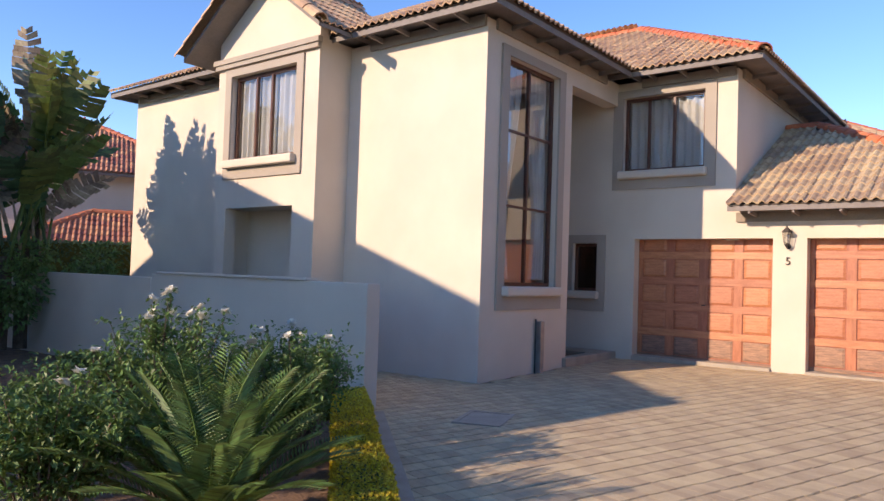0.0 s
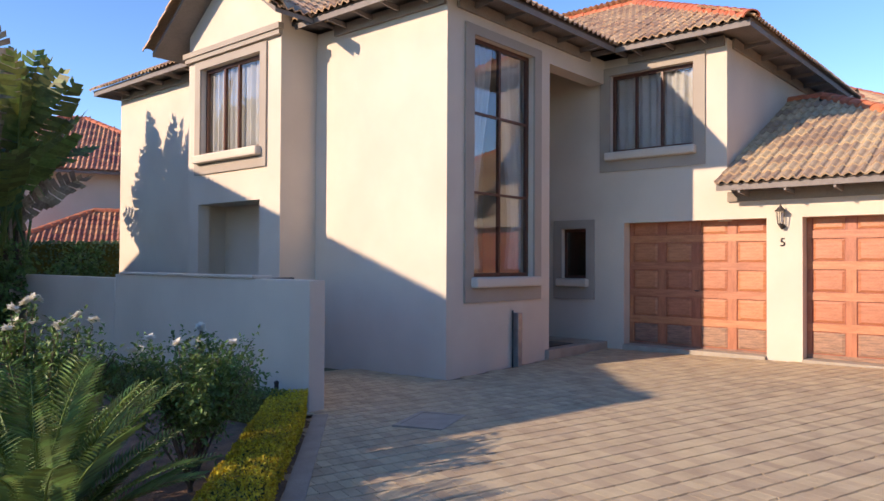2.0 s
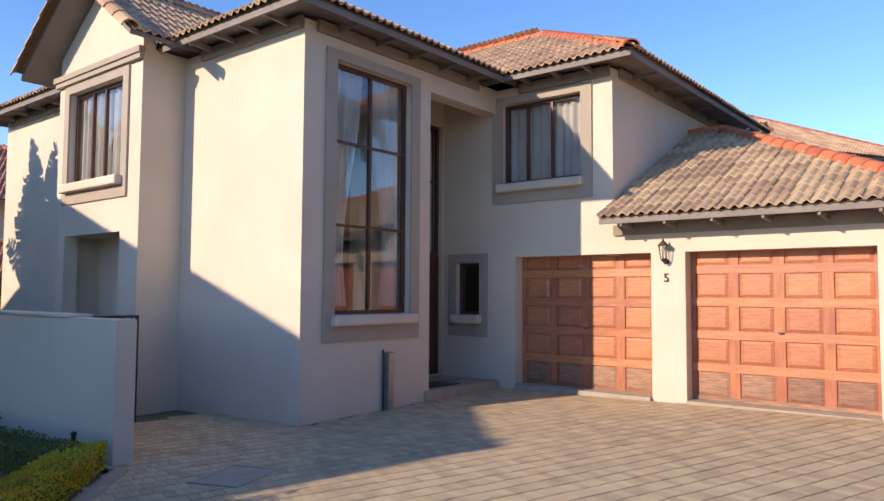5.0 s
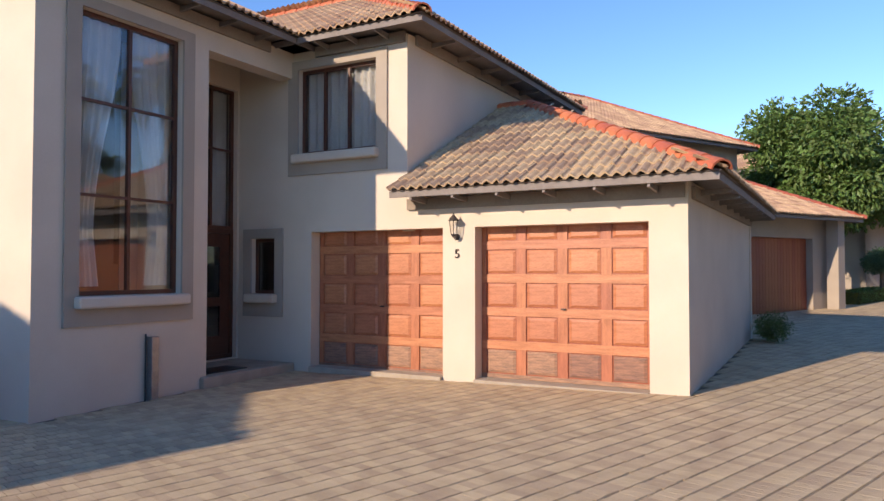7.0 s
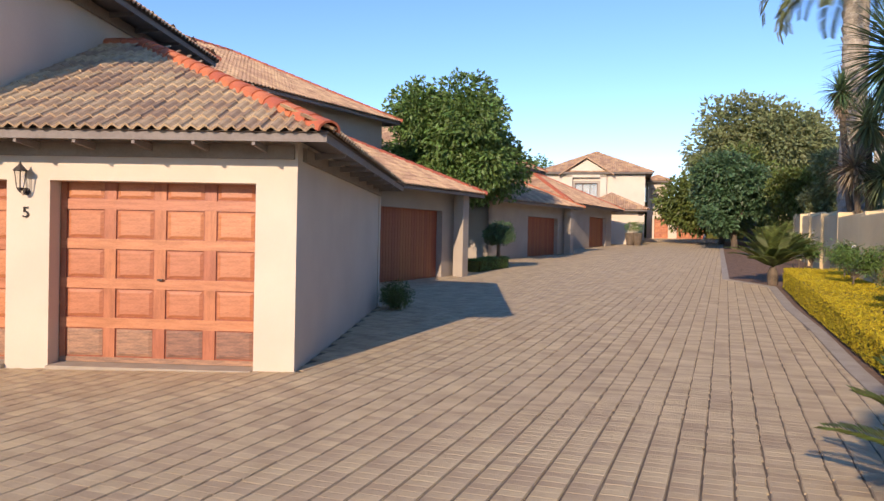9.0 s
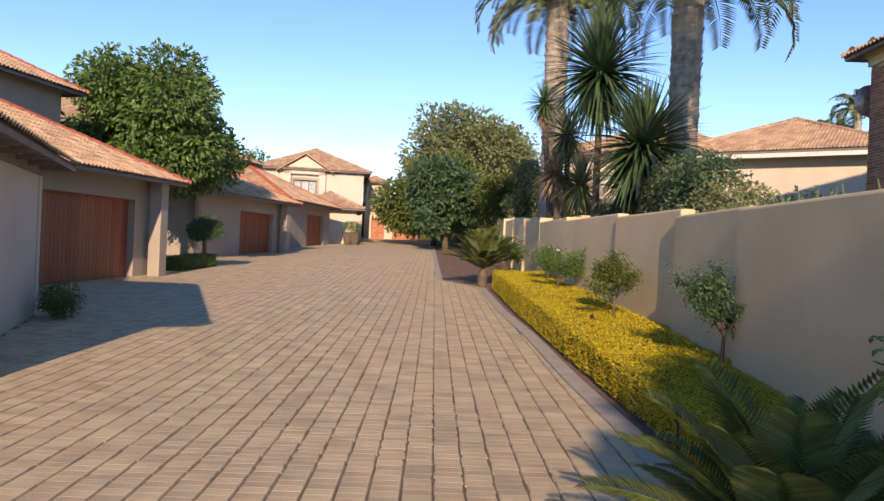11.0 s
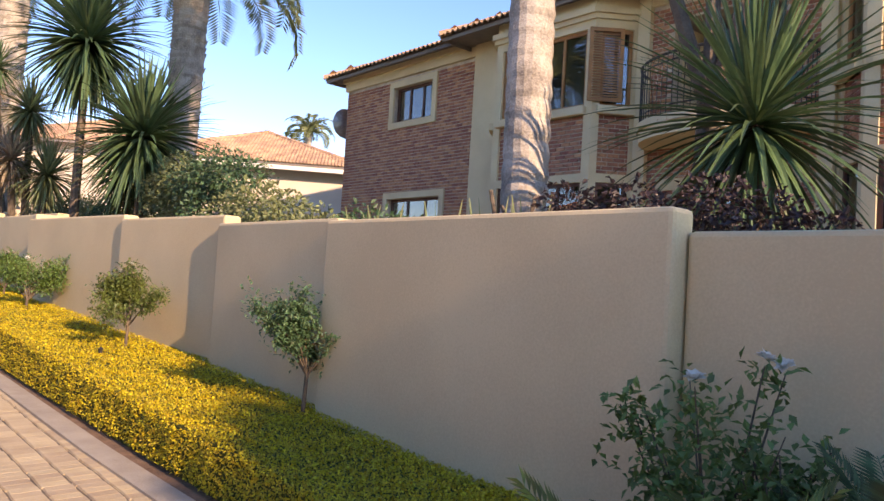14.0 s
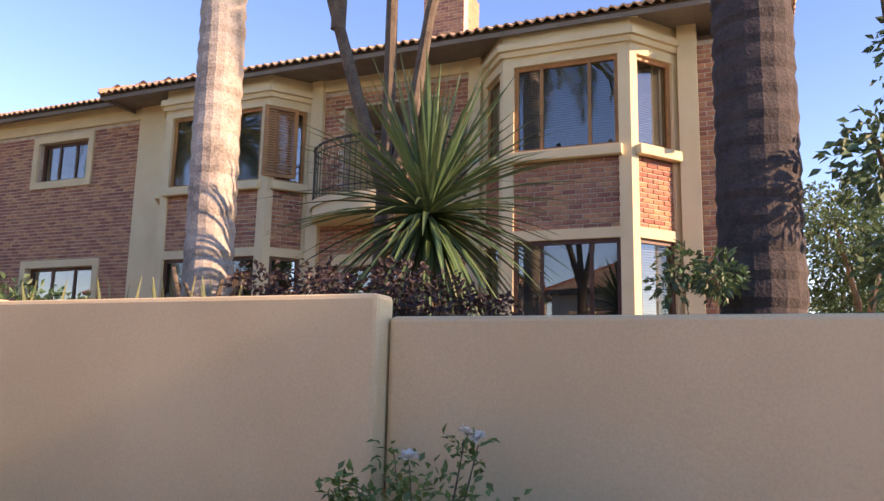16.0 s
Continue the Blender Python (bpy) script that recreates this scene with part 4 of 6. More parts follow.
def cycad(x, y, z, seed, n=34, length=0.95, leaflet=0.17, label="", leafmat="leaf", lift=(0.4, 1.45), trunk=0.18):
    r = random.Random(seed)
    t = empty("cycad", pose(x, y, z), label=label or "cycad with stiff arching feathery fronds in bare soil", category="cycad")
    part("trunk", tube([(0, 0, -.1), (0, 0, trunk * .6), (0, 0, trunk)], [.13, .15, .08], 10), "bark", t)
    for k in range(n):
        me = Mesh()
        frond(me, (0, 0, trunk), k * 2.4 + r.uniform(-.2, .2), lift[0] + (lift[1] - lift[0]) * (k / n), length * r.uniform(.8, 1.1), leaflet, 42)
        me.make("frond", leafmat, t)
    return t


def yucca_head(t, p, r0, n, seed, material="blade", width=0.045, droop=1.0, up=True):
    r = random.Random(seed)
    me = Mesh()
    for k in range(n):
        a = k * 2.39996 + r.uniform(-.15, .15)
        el = math.radians(-70 + 155 * (k / n)) if up else math.radians(-80 + 120 * (k / n))
        el += r.uniform(-.12, .12)
        L_ = r0 * r.uniform(.8, 1.1)
        d = Vector((math.cos(a) * math.cos(el), math.sin(a) * math.cos(el), math.sin(el)))
        pts, q = [], Vector(p)
        for j in range(6):
            pts.append(q.copy())
            q = q + d * (L_ / 5)
            d = (d - Vector((0, 0, .07 * droop * (1 if el < 1.0 else .3)))).normalized()
        nn = Vector((-math.cos(a) * math.sin(el), -math.sin(a) * math.sin(el), math.cos(el)))
        me.blade(pts, width, nn)
    return me.make("leaf_crown", material, t)


def palm_trunk(t, h, r0, r1, material, seed, rings=True, lean=(0, 0)):
    """A ringed or scarred palm trunk."""
    r = random.Random(seed)
    bm = bmesh.new()
    pts, rad = [], []
    n = int(h / 0.07)
    for k in range(n + 1):
        v = k / n
        ring = (k % 3 == 0)
        pts.append((lean[0] * v + .006 * r.uniform(-1, 1), lean[1] * v, h * v))
        rad.append((r0 + (r1 - r0) * v) * (1.0 + (.035, .012, -.022)[k % 3] + .008 * r.uniform(-1, 1)))
    add_tube(bm, pts, rad, 18)
    return part("trunk", bm, material, t)


def palm(x, y, z, h, r0, r1, seed, material="palm_bark", fronds=26, flen=3.2, lean=(0, 0), scars=True, label="", leafmat="leaf_olive"):
    r = random.Random(seed)
    t = empty("palm_tree", pose(x, y, z), label=label, category="palm tree")
    palm_trunk(t, h, r0, r1, material, seed, lean=lean)
    if scars:
        me = Mesh()
        for k in range(int(h * 22)):
            zz = r.uniform(.4, h)
            a = r.uniform(0, 6.28)
            rr = (r0 + (r1 - r0) * zz / h)
            c = Vector((lean[0] * zz / h, lean[1] * zz / h, zz))
            o = Vector((math.cos(a), math.sin(a), 0))
            s = Vector((-o.y, o.x, 0))
            w_ = r.uniform(.08, .14)
            me.poly([c + o * rr * .98 - s * w_ * .6, c + o * rr * .98 + s * w_ * .6, c + o * (rr + .035) + s * w_ * .4 + Vector((0, 0, .18)), c + o * (rr + .05) - s * w_ * .4 + Vector((0, 0, .16))])
        me.make("leaf_scar", material, t, kind="stuff")
    for k in range(fronds):
        me = Mesh()
        frond(me, (lean[0], lean[1], h), k * 2.4, 1.25 - 1.25 * (k / fronds), flen * r.uniform(.85, 1.1), .5, 46, curl=2.2, width=.03)
        me.make("frond", leafmat, t)
    return t


def hedge(line, left, right, h, leafmat, coremat, n, size, label, seed, top=1.0, category="hedge"):
    """A clipped hedge between two offsets of a line: a core coloured dark as inner shade, and leaves on its top and
    faces.
    """
    t = empty("hedge", label=label, category=category)
    e = 0.04
    hx = h if callable(h) else (lambda x: h)
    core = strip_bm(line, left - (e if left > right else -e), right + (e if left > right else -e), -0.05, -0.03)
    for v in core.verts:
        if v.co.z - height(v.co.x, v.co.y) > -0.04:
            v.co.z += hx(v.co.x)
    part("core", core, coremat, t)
    r = random.Random(seed)
    me = Mesh()
    segs, acc = [], 0
    for a, b in zip(line, line[1:]):
        L_ = (Vector(b) - Vector(a)).length
        segs.append((acc, acc + L_, Vector(a), Vector(b)))
        acc += L_
    w = abs(left - right)
    for _ in range(n):
        s = acc * r.random() ** top
        for s0_, s1_, a, b in segs:
            if s0_ <= s <= s1_:
                break
        d = (b - a).normalized()
        nn = Vector((-d.y, d.x))
        q = a + d * (s - s0_)
        h = hx(q.x)
        u = r.random() * (w + 2 * h * .9)
        bump = .018 * noise.noise(Vector((q.x * 3, q.y * 3, u * 3))) + .02 * noise.noise(Vector((q.x * .8, q.y * .8, 0)))
        hi, lo = max(left, right), min(left, right)
        if u < w:
            off, z, dirn = lo + u, h + bump + r.uniform(-.02, .012), Vector((0, 0, 1))
        elif u < w + h * .9:
            off, z, dirn = hi + bump, h - (u - w), Vector((nn.x, nn.y, .2))
        else:
            off, z, dirn = lo - bump, h - (u - w - h * .9), Vector((-nn.x, -nn.y, .2))
        p = q + nn * off
        dd = (dirn * .5 + rvec(r)).normalized()
        me.leaf((p.x, p.y, height(p.x, p.y) + z), dd, dirn + rvec(r) * .4, size * r.uniform(.7, 1.3), size * .7)
    me.make("leaves", leafmat, t)
    return t

# ---- planting beds ----
bed1 = [(9.3, -3.98), (9.99, -4.17), (10.9, -4.48), (13.04, -5.13), (16.3, -6.1), (19.6, -7.1), (24.0, -8.5)]
soil_s = [(x, y - .02) for x, y in kerb_line[3:]] + [(60, -22.2), (45, -17.2), (30, -12.4), (15, -7.6), (8.6, -5.6), (0, -2.9), (-6, -1.0)]
soil1 = tagged(ob_from("planting_bed", poly_sheet(soil_s, 0.0), "soil"), "dark soil bed along the boundary wall", "soil", kind="structure")
kb = tagged(ob_from("kerb", strip_bm(kerb_line[3:], 0.07, -0.13, -0.08, 0.02), "kerb"), "flush concrete kerb strip between paving and bed", "kerb", kind="structure")
soil_n = [(-3, -0.2), (-14, 5.6), (-14, 30), (5.6, 30), (5.6, 7.66), (5.1, 6.95), (3.0, 4.75), (1.2, 2.9)]
soil2 = tagged(ob_from("planting_bed", poly_sheet(soil_n, 0.0), "soil"), "reddish-brown soil bed beside the yard wall", "soil", kind="structure")
lawn = tagged(ob_from("lawn", poly_sheet([(-6, 9), (-6, 20), (1.9, 20), (1.9, 9.3), (0.4, 8.2)], 0.02), "lawn"), "small sunlit patch of lawn behind the roses", "lawn", kind="structure")
kb2 = tagged(ob_from("kerb", strip_bm([(-14, 5.4), (-1.5, 0.75), (2.8, 4.42), (5.55, 7.35)], 0.06, -0.1, -0.08, 0.015), "kerb"), "flush concrete edge of the rose bed", "kerb", kind="structure")

hedge(bed1, -0.12, -1.85, lambda x: 0.34 + 0.22 * max(0.0, min(1.0, (x - 10.5) / 9)), "gold_leaf", "hedge_shade_core", 140000, 0.023, "low clipped golden privet hedge filling the bed along the boundary wall", 1, top=1.45)
hedge([(1.2, 2.75), (5.2, 7.05), (5.55, 7.45)], 0.42, 0.06, 0.28, "gold_leaf", "hedge_shade_core", 26000, 0.026, "low clipped golden hedge edging the rose bed", 2)
hedge([(5.3, 7.45), (5.2, 9.0), (5.1, 13)], 0.45, 0.05, 0.3, "leaf_light", "hedge_shade_core", 9000, 0.028, "low green hedge along the foot of the yard wall", 3)
hedge([(11, 19.6), (0, 21.8)], 0.5, -0.5, 2.2, "leaf_dark", "hedge_shade_core", 15000, 0.08, "tall dark clipped hedge behind the yard wall", 4)

zg = lambda x, y: height(x, y)
def rose(x, y, h, w, seed, **k):
    return rose_bush(x, y, zg(x, y), h, w, seed, **k)


rose(2.35, 6.25, 1.32, .98, 11, trunk=False, n=5200, flowers=5, stems=20, label="tall rose bush with a cluster of white blooms over the cycad")
rose(2.32, 6.31, 1.55, .22, 16, trunk=True, n=420, flowers=6, stems=5, leafmat="leaf", label="tall single rose shoot topped by a cluster of white blooms")
rose(3.34, 6.07, 1.08, .98, 12, trunk=False, n=6200, flowers=6, stems=22, leafmat="leaf", label="dense rose bush with a few white blooms by the golden hedge")
rose(1.36, 5.76, 1.02, .92, 13, trunk=False, n=5600, flowers=2, stems=20, label="dense rose bush with dark leaves and one pale bloom")
rose(1.90, 6.57, 1.0, .95, 14, trunk=False, n=2800, flowers=1, stems=16, label="leafy rose bush behind the cycad in shade")
rose(3.74, 6.75, 1.10, 1.02, 15, trunk=False, n=2400, flowers=2, stems=12, label="rose bush in front of the shaded yard wall")
cycad(2.05, 5.3, zg(2, 5.3), 21, n=46, length=1.05, leaflet=.15, trunk=.1, lift=(.6, 1.5), label="large cycad with dark arching fronds in the rose bed", leafmat="leaf")
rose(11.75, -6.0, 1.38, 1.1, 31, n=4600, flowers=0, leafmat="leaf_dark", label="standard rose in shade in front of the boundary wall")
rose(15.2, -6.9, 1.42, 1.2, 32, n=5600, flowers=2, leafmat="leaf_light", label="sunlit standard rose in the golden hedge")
rose(18.8, -7.85, 1.35, 1.15, 33, n=4200, flowers=2, leafmat="leaf", label="standard rose with mid-green leaves in the golden hedge")
rose(21.0, -8.75, 1.35, 1.15, 34, n=4200, flowers=2, leafmat="leaf", label="standard rose beside the boundary wall in the golden hedge")
for k, s in enumerate((17.3, 19.5, 22, 25, 28, 31)):
    p = WALL0 + WU * s + WN * 1.0
    rose(p.x, p.y, 1.2 + .1 * (k % 3), .95, 40 + k, n=900, flowers=2, leafmat="leaf_olive" if k % 2 else "leaf", size=.075, label="small rose far along the bed by the boundary wall")
rose(8.33, -4.6, 1.34, .92, 51, n=1500, trunk=False, flowers=3, leafmat="leaf", size=.06, label="loose rose bush with white blooms near the wall in shade", stems=12)
rose(8.0, -4.4, 1.05, .6, 52, n=900, trunk=False, flowers=0, leafmat="leaf", size=.06, label="low rose shoots with dark leaves in shade")
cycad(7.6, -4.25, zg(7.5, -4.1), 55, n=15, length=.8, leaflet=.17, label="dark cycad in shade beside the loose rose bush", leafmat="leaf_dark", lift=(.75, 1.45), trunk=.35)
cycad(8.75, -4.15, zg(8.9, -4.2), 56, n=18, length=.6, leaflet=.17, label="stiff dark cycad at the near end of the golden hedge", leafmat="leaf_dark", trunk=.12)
cycad(8.22, -3.42, zg(8, -3.4), 53, n=26, length=.95, leaflet=.2, label="cycad with broad dark fronds at the edge of the paving", leafmat="leaf_light")
cycad(25.4, -8.9, zg(25.4, -8.9), 54, n=34, length=1.35, leaflet=.3, label="pale green cycad at the corner of the paving", leafmat="leaf_light", trunk=.5)

for k, (x, y) in enumerate(((10.25, -4.35), (14.9, -6.35), (17.6, -7.1), (21.0, -8.0), (5.3, 7.75))):
    bl = empty("garden_light", pose(x, y, zg(x, y) - (.23 if x < 11 else .08)), label="small black spike light standing above the hedge", category="garden light")
    part("stake", tube([(0, 0, -.05), (0, 0, .5)], .009, 6), "iron", bl)
    part("head", tube([(0, 0, .5), (0, 0, .56), (0, 0, .585), (0, 0, .6)], [.022, .024, .03, .006], 10), "iron", bl)

# bush by the garage end
bb = empty("round_bush", pose(18.7, 1.05, zg(18.7, 1.0)), label="small round yellow-green bush at the garage corner", category="bush")
crown("foliage", bb, [(0, 0, .3, .4), (.3, .15, .25, .3), (-.25, 0, .25, .3)], 3500, .04, "leaf_light", 61)
tb = empty("topiary", pose(30.75, -1.24, zg(30.75, -1.24)), label="dark clipped dome topiary on a short trunk", category="topiary")
part("trunk", tube([(0, 0, -.1), (0, 0, 1.12)], [.08, .06], 8), "bark", tb)
crown("crown", tb, [(0, 0, 1.32, .6), (.3, .2, 1.24, .45), (-.3, -.2, 1.24, .45)], 6000, .07, "leaf_dark", 62)
hedge([(29.2, -0.3), (31.5, -1.4)], .3, -.3, .4, "leaf", "hedge_shade_core", 2500, .06, "low green hedge under the topiary", 63)

# strelitzia and trees at the back of the yard
def strelitzia(x, y, z, seed):
    r = random.Random(seed)
    t = empty("strelitzia", pose(x, y, z), label="tall wild banana clump with torn paddle leaves and pale dry ones", category="giant strelitzia")
    for k in range(3):
        part("trunk", tube([(k * .35 - .35, 0, -.1), (k * .3 - .3, .1 * k, 1.6 + .5 * k)], [.13, .11], 8), "bark", t)
    for k in range(32):
        a, top = r.uniform(0, 6.28), r.uniform(2.6, 5.8)
        reach = r.uniform(.3, 1.5)
        b = Vector((r.uniform(-.4, .4), r.uniform(-.2, .2), r.uniform(1.4, 2.4)))
        mid = b + Vector((math.cos(a) * reach * .4, math.sin(a) * reach * .4, (top - b.z) * .6))
        me = Mesh()
        me.tube([b, mid], [.035, .02], 5)
        d = Vector((math.cos(a) * reach, math.sin(a) * reach, top - b.z)).normalized()
        s = d.cross(rvec(r)).normalized()
        L_, q = 1.5, mid
        for j in range(14):
            u0 = j / 14
            wdt = .33 * math.sin(math.pi * min(1, u0 * .9 + .12)) ** .6
            p0, p1 = q + d * L_ * u0, q + d * L_ * (u0 + .062)
            up = s.cross(d)
            for sg in (-1, 1):
                dr = Vector((0, 0, -.12 * r.random()))
                me.poly([p0, p1, p1 + s * sg * wdt + d * .12 + up * .05 + dr, p0 + s * sg * wdt + d * .1 + up * .05 + dr])
            d = (d - Vector((0, 0, .03))).normalized()
        me.make("leaf", "leaf_dry" if k % 5 == 0 else ("leaf_light" if k % 3 == 0 else ("leaf_dark" if k % 2 else "leaf")), t)
    return t


strelitzia(5.4, 16.3, 0, 71)
strelitzia(4.0, 17.0, 0, 72)
broad_tree(1.5, 22, 0, 5.4, 5.0, 73, "leaf_dark", 9000, .16, "dark leafy tree behind the strelitzia")
broad_tree(6, 30, 0, 7.0, 6.5, 74, "leaf_dark", 8000, .2, "dark leafy tree beyond the yard")

for k, (x, y) in enumerate(((5.2, 15.9), (4.2, 16.6), (6.6, 16.2))):
    us = empty("shrub", pose(x, y, 0), label="dark leafy undergrowth at the foot of the wild bananas", category="shrub")
    crown("foliage", us, [(0, 0, 1.1, .7), (.25, .2, 1.6, .5), (-.2, 0, .7, .6)], 1500, .12, "leaf", 75 + k)

# trees along the drive
broad_tree(32.8, .5, zg(33, 0), 7.1, 6.4, 81, "leaf", 50000, .2, "rounded evergreen tree beside the neighbour's garage", base=.22, dense=30)
broad_tree(47, -15.2, zg(47, -15), 5.7, 5.6, 82, "leaf_dark", 26000, .27, "dense dark green round tree at the end of the bed", base=.05, dense=14)
broad_tree(54.5, -16.8, zg(54, -16), 6.5, 9.5, 83, "leaf_light", 26000, .32, "broad olive-green tree beyond the wall", base=.05, dense=16)
broad_tree(64, -22, zg(64, -22), 10.6, 15, 84, "leaf_olive", 42000, .38, "wide feathery thorn tree far beyond the wall", base=.3, dense=18)
broad_tree(43, -17.5, zg(43, -17), 5.0, 4.6, 85, "leaf_light", 18000, .2, "yellowish shrub tree behind the boundary wall", base=.05)
broad_tree(38, -17.0, zg(38, -17), 5.2, 4.4, 86, "leaf_olive", 16000, .2, "pale green tree with dry fronds behind the boundary wall", base=.05)
broad_tree(74, -4, zg(70, 4), 8.0, 8, 87, "leaf", 7000, .3, "green tree behind the far houses")
broad_tree(70, -28, zg(70, -28), 9.0, 12, 88, "leaf_dark", 8000, .32, "dark tree at the far end of the drive", base=.05)

hedge([(71, -9), (67, -30)], .8, -.8, 3.0, "leaf_dark", "hedge_shade_core", 6000, .2, "dark hedge closing the end of the drive", 89)
hedge([(71, 0), (72, 14)], .8, -.8, 3.2, "leaf", "hedge_shade_core", 4000, .2, "green hedge behind the far garages", 90)
# palms and yuccas behind the boundary wall
palm(20.55, -11.95, zg(20, -12), 7.9, .33, .36, 91, lean=(-0.05, 0), flen=3.4, fronds=42, label="tall palm with a rough pale trunk behind the boundary wall")
palm(27.1, -11.85, zg(26, -12), 9.2, .36, .36, 92, lean=(0.0, 0), flen=3.4, fronds=42, label="tall palm with a scarred trunk further along the wall")
palm(10.78, -8.1, .6, 9.4, .245, .215, 93, lean=(.1, 0), scars=False, label="smooth grey ringed palm trunk rising behind the wall")
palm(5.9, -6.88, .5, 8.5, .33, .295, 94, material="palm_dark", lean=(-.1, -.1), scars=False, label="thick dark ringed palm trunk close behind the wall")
palm(46, -46, 1.5, 11.5, .3, .25, 95, flen=2.6, fronds=20, scars=False, label="palm far behind the white house")
palm(50, -48, 1.5, 10.5, .3, .25, 96, flen=2.6, fronds=20, scars=False, label="palm far behind the white house roofs")


def yucca(x, y, z, heads, seed, label):
    t = empty("yucca", pose(x, y, z), label=label, category="yucca")
    for k, (dx, dy, hz, r0, n, w_, mt) in enumerate(heads):
        part("trunk", tube([(dx * .2, dy * .2, -.1), (dx * .7, dy * .7, hz * .5), (dx, dy, hz)], [.1, .085, .07], 8), "bark", t)
        yucca_head(t, (dx, dy, hz), r0, n, seed + k, mt, w_, droop=1.9)
    return t


yucca(20.7, -9.75, .5, [(0, 0, 5.4, 1.6, 420, .095, "blade")], 101, "tall yucca with a dark spiky drooping crown behind the wall")
yucca(19.0, -9.85, .5, [(0, 0, 3.5, 1.5, 420, .1, "blade"), (.5, -.1, 2.9, 1.0, 200, .08, "blade")], 121, "bushy dark yucca with drooping blades behind the wall")
yucca(24.2, -11.0, .5, [(.3, 0, 4.6, .95, 220, .07, "leaf_olive"), (-.4, -.1, 3.1, 1.05, 220, .07, "leaf_olive"), (.3, .35, 3.4, .9, 200, .07, "leaf_dry"), (1.5, .2, 5.7, .75, 170, .055, "blade"), (1.5, .2, 5.3, .5, 90, .05, "leaf_dry")], 111, "clump of paler yuccas with dry skirts behind the wall")
big = empty("cordyline", pose(8.58, -7.57, .4), label="large cordyline with long drooping dark strap leaves", category="cordyline")
part("trunk", tube([(0, 0, -.1), (0, 0, 1.4), (0, 0, 2.8)], [.11, .1, .08], 10), "bark", big)
yucca_head(big, (0, 0, 2.8), 1.45, 280, 131, "blade", .065, droop=1.7)
st = empty("bare_tree", pose(9.11, -8.56, .5), label="forked smooth grey stems of a tree behind the cordyline", category="tree")
part("trunk", tube([(0, 0, -.1), (.02, 0, 2.0), (0, 0, 3.2)], [.13, .12, .11], 10), "bark", st)
for q in ([(0, 0, 3.1), (.35, 0, 4.2), (.75, 0, 5.6), (.9, 0, 6.6)], [(0, 0, 3.1), (0.02, -.1, 4.2), (.02, -.1, 6.6)], [(0, 0, 3.1), (-.25, 0, 4.0), (-.42, 0, 5.2), (-.8, 0, 6.6)], [(.6, 0, 5.0), (.55, .1, 6.0), (.7, .1, 6.8)]):
    part("branch", tube(q, [.085, .07, .06, .045][:len(q)], 8), "bark", st)


def shrub(x, y, z, clumps, n, size, material, seed, label, category="shrub"):
    t = empty("shrub", pose(x, y, z), label=label, category=category)
    limbs(t, (0, 0, 0), [c[:3] for c in clumps], .05, seed=seed)
    crown("foliage", t, clumps, n, size, material, seed, aspect=.6)
    return t


rr_ = random.Random(5)
for k, s in enumerate((4.6, 6.0, 7.4, 8.8, 10.2, 11.8, 13.4, 15, 17, 19)):
    p = WALL0 + WU * s - WN * 1.3
    hh = 1.75 + .25 * rr_.random() + (.55 if k in (3, 4, 5) else 0) - (.35 if k < 2 else 0)
    shrub(p.x, p.y, zg(p.x, p.y) + .3, [(0, 0, hh, .62), (.6, -.1, hh - .15, .5), (-.6, .1, hh - .1, .55), (0, 0, hh - .7, .7)], 3800, .075, "leaf_dark" if k % 3 == 0 else "leaf_olive", 200 + k, "leafy shrub rising behind the boundary wall")
for k, s in enumerate((.2, .9, 1.5)):
    p = WALL0 + WU * s - WN * 1.25
    shrub(p.x, p.y, .6, [(0, 0, 1.7, .35), (.3, 0, 1.85, .3), (-.3, 0, 1.6, .3)], 900, .06, "leaf_purple", 230 + k, "dark purple-leaved shrub behind the wall")
for k, s in enumerate((2.0, 2.5, 3.1, 4.0, 4.4)):
    p = WALL0 + WU * s - WN * 1.0
    ag = empty("agave", pose(p.x, p.y, .7), label="upright grey-green sword leaves behind the wall", category="agave")
    me = Mesh()
    for j in range(9):
        a = j * 2.4
        me.blade([(0, 0, .6), (.08 * math.cos(a), .08 * math.sin(a), 1.2), (.2 * math.cos(a), .2 * math.sin(a), 1.75 + .15 * math.sin(j * 3))], .1, (math.sin(a), -math.cos(a), .1))
    me.make("leaves", "leaf_olive", ag)
bs = empty("bare_shrub", pose(10.46, -7.58, .5), label="pruned bare grey branches behind the wall", category="shrub")
me = Mesh()
for k in range(9):
    a = k * 1.3
    me.tube([(0, 0, .9), (.3 * math.cos(a), .12 * math.sin(a), 1.5), (.55 * math.cos(a + .4), .2 * math.sin(a), 1.95 + .12 * (k % 3))], [.05, .035, .02], 5)
me.make("branch", "bark", bs)
broad_tree(1.1, -15.2, .5, 6.0, 3.4, 140, "leaf_dark", 9000, .11, "dark leafy tree beside the thick palm", base=.1)
nt = empty("tree", pose(4.54, -7.27, .5), label="dark leafy branches hanging beside the thick palm", category="tree")
limbs(nt, (0, 0, 0), [(.5, .7, 5.2), (.7, .9, 3.1), (-.3, 0, 4.4)], .09, seed=143)
crown("crown", nt, [(.35, .6, 5.3, .8), (.45, .7, 3.0, .55), (-.6, 0, 4.3, .8), (.1, .3, 2.2, .5)], 2600, .11, "leaf_dark", 143)
broad_tree(-2.6, -20, .5, 6.4, 5.5, 141, "leaf_light", 10000, .13, "sunlit leafy tree beyond the brick house", base=.05)
broad_tree(6.53, -6.61, .3, 2.7, 1.0, 142, "leaf_dark", 900, .07, "thin climbing shoots at the top of the wall", base=.6, r0=.02, dense=5)

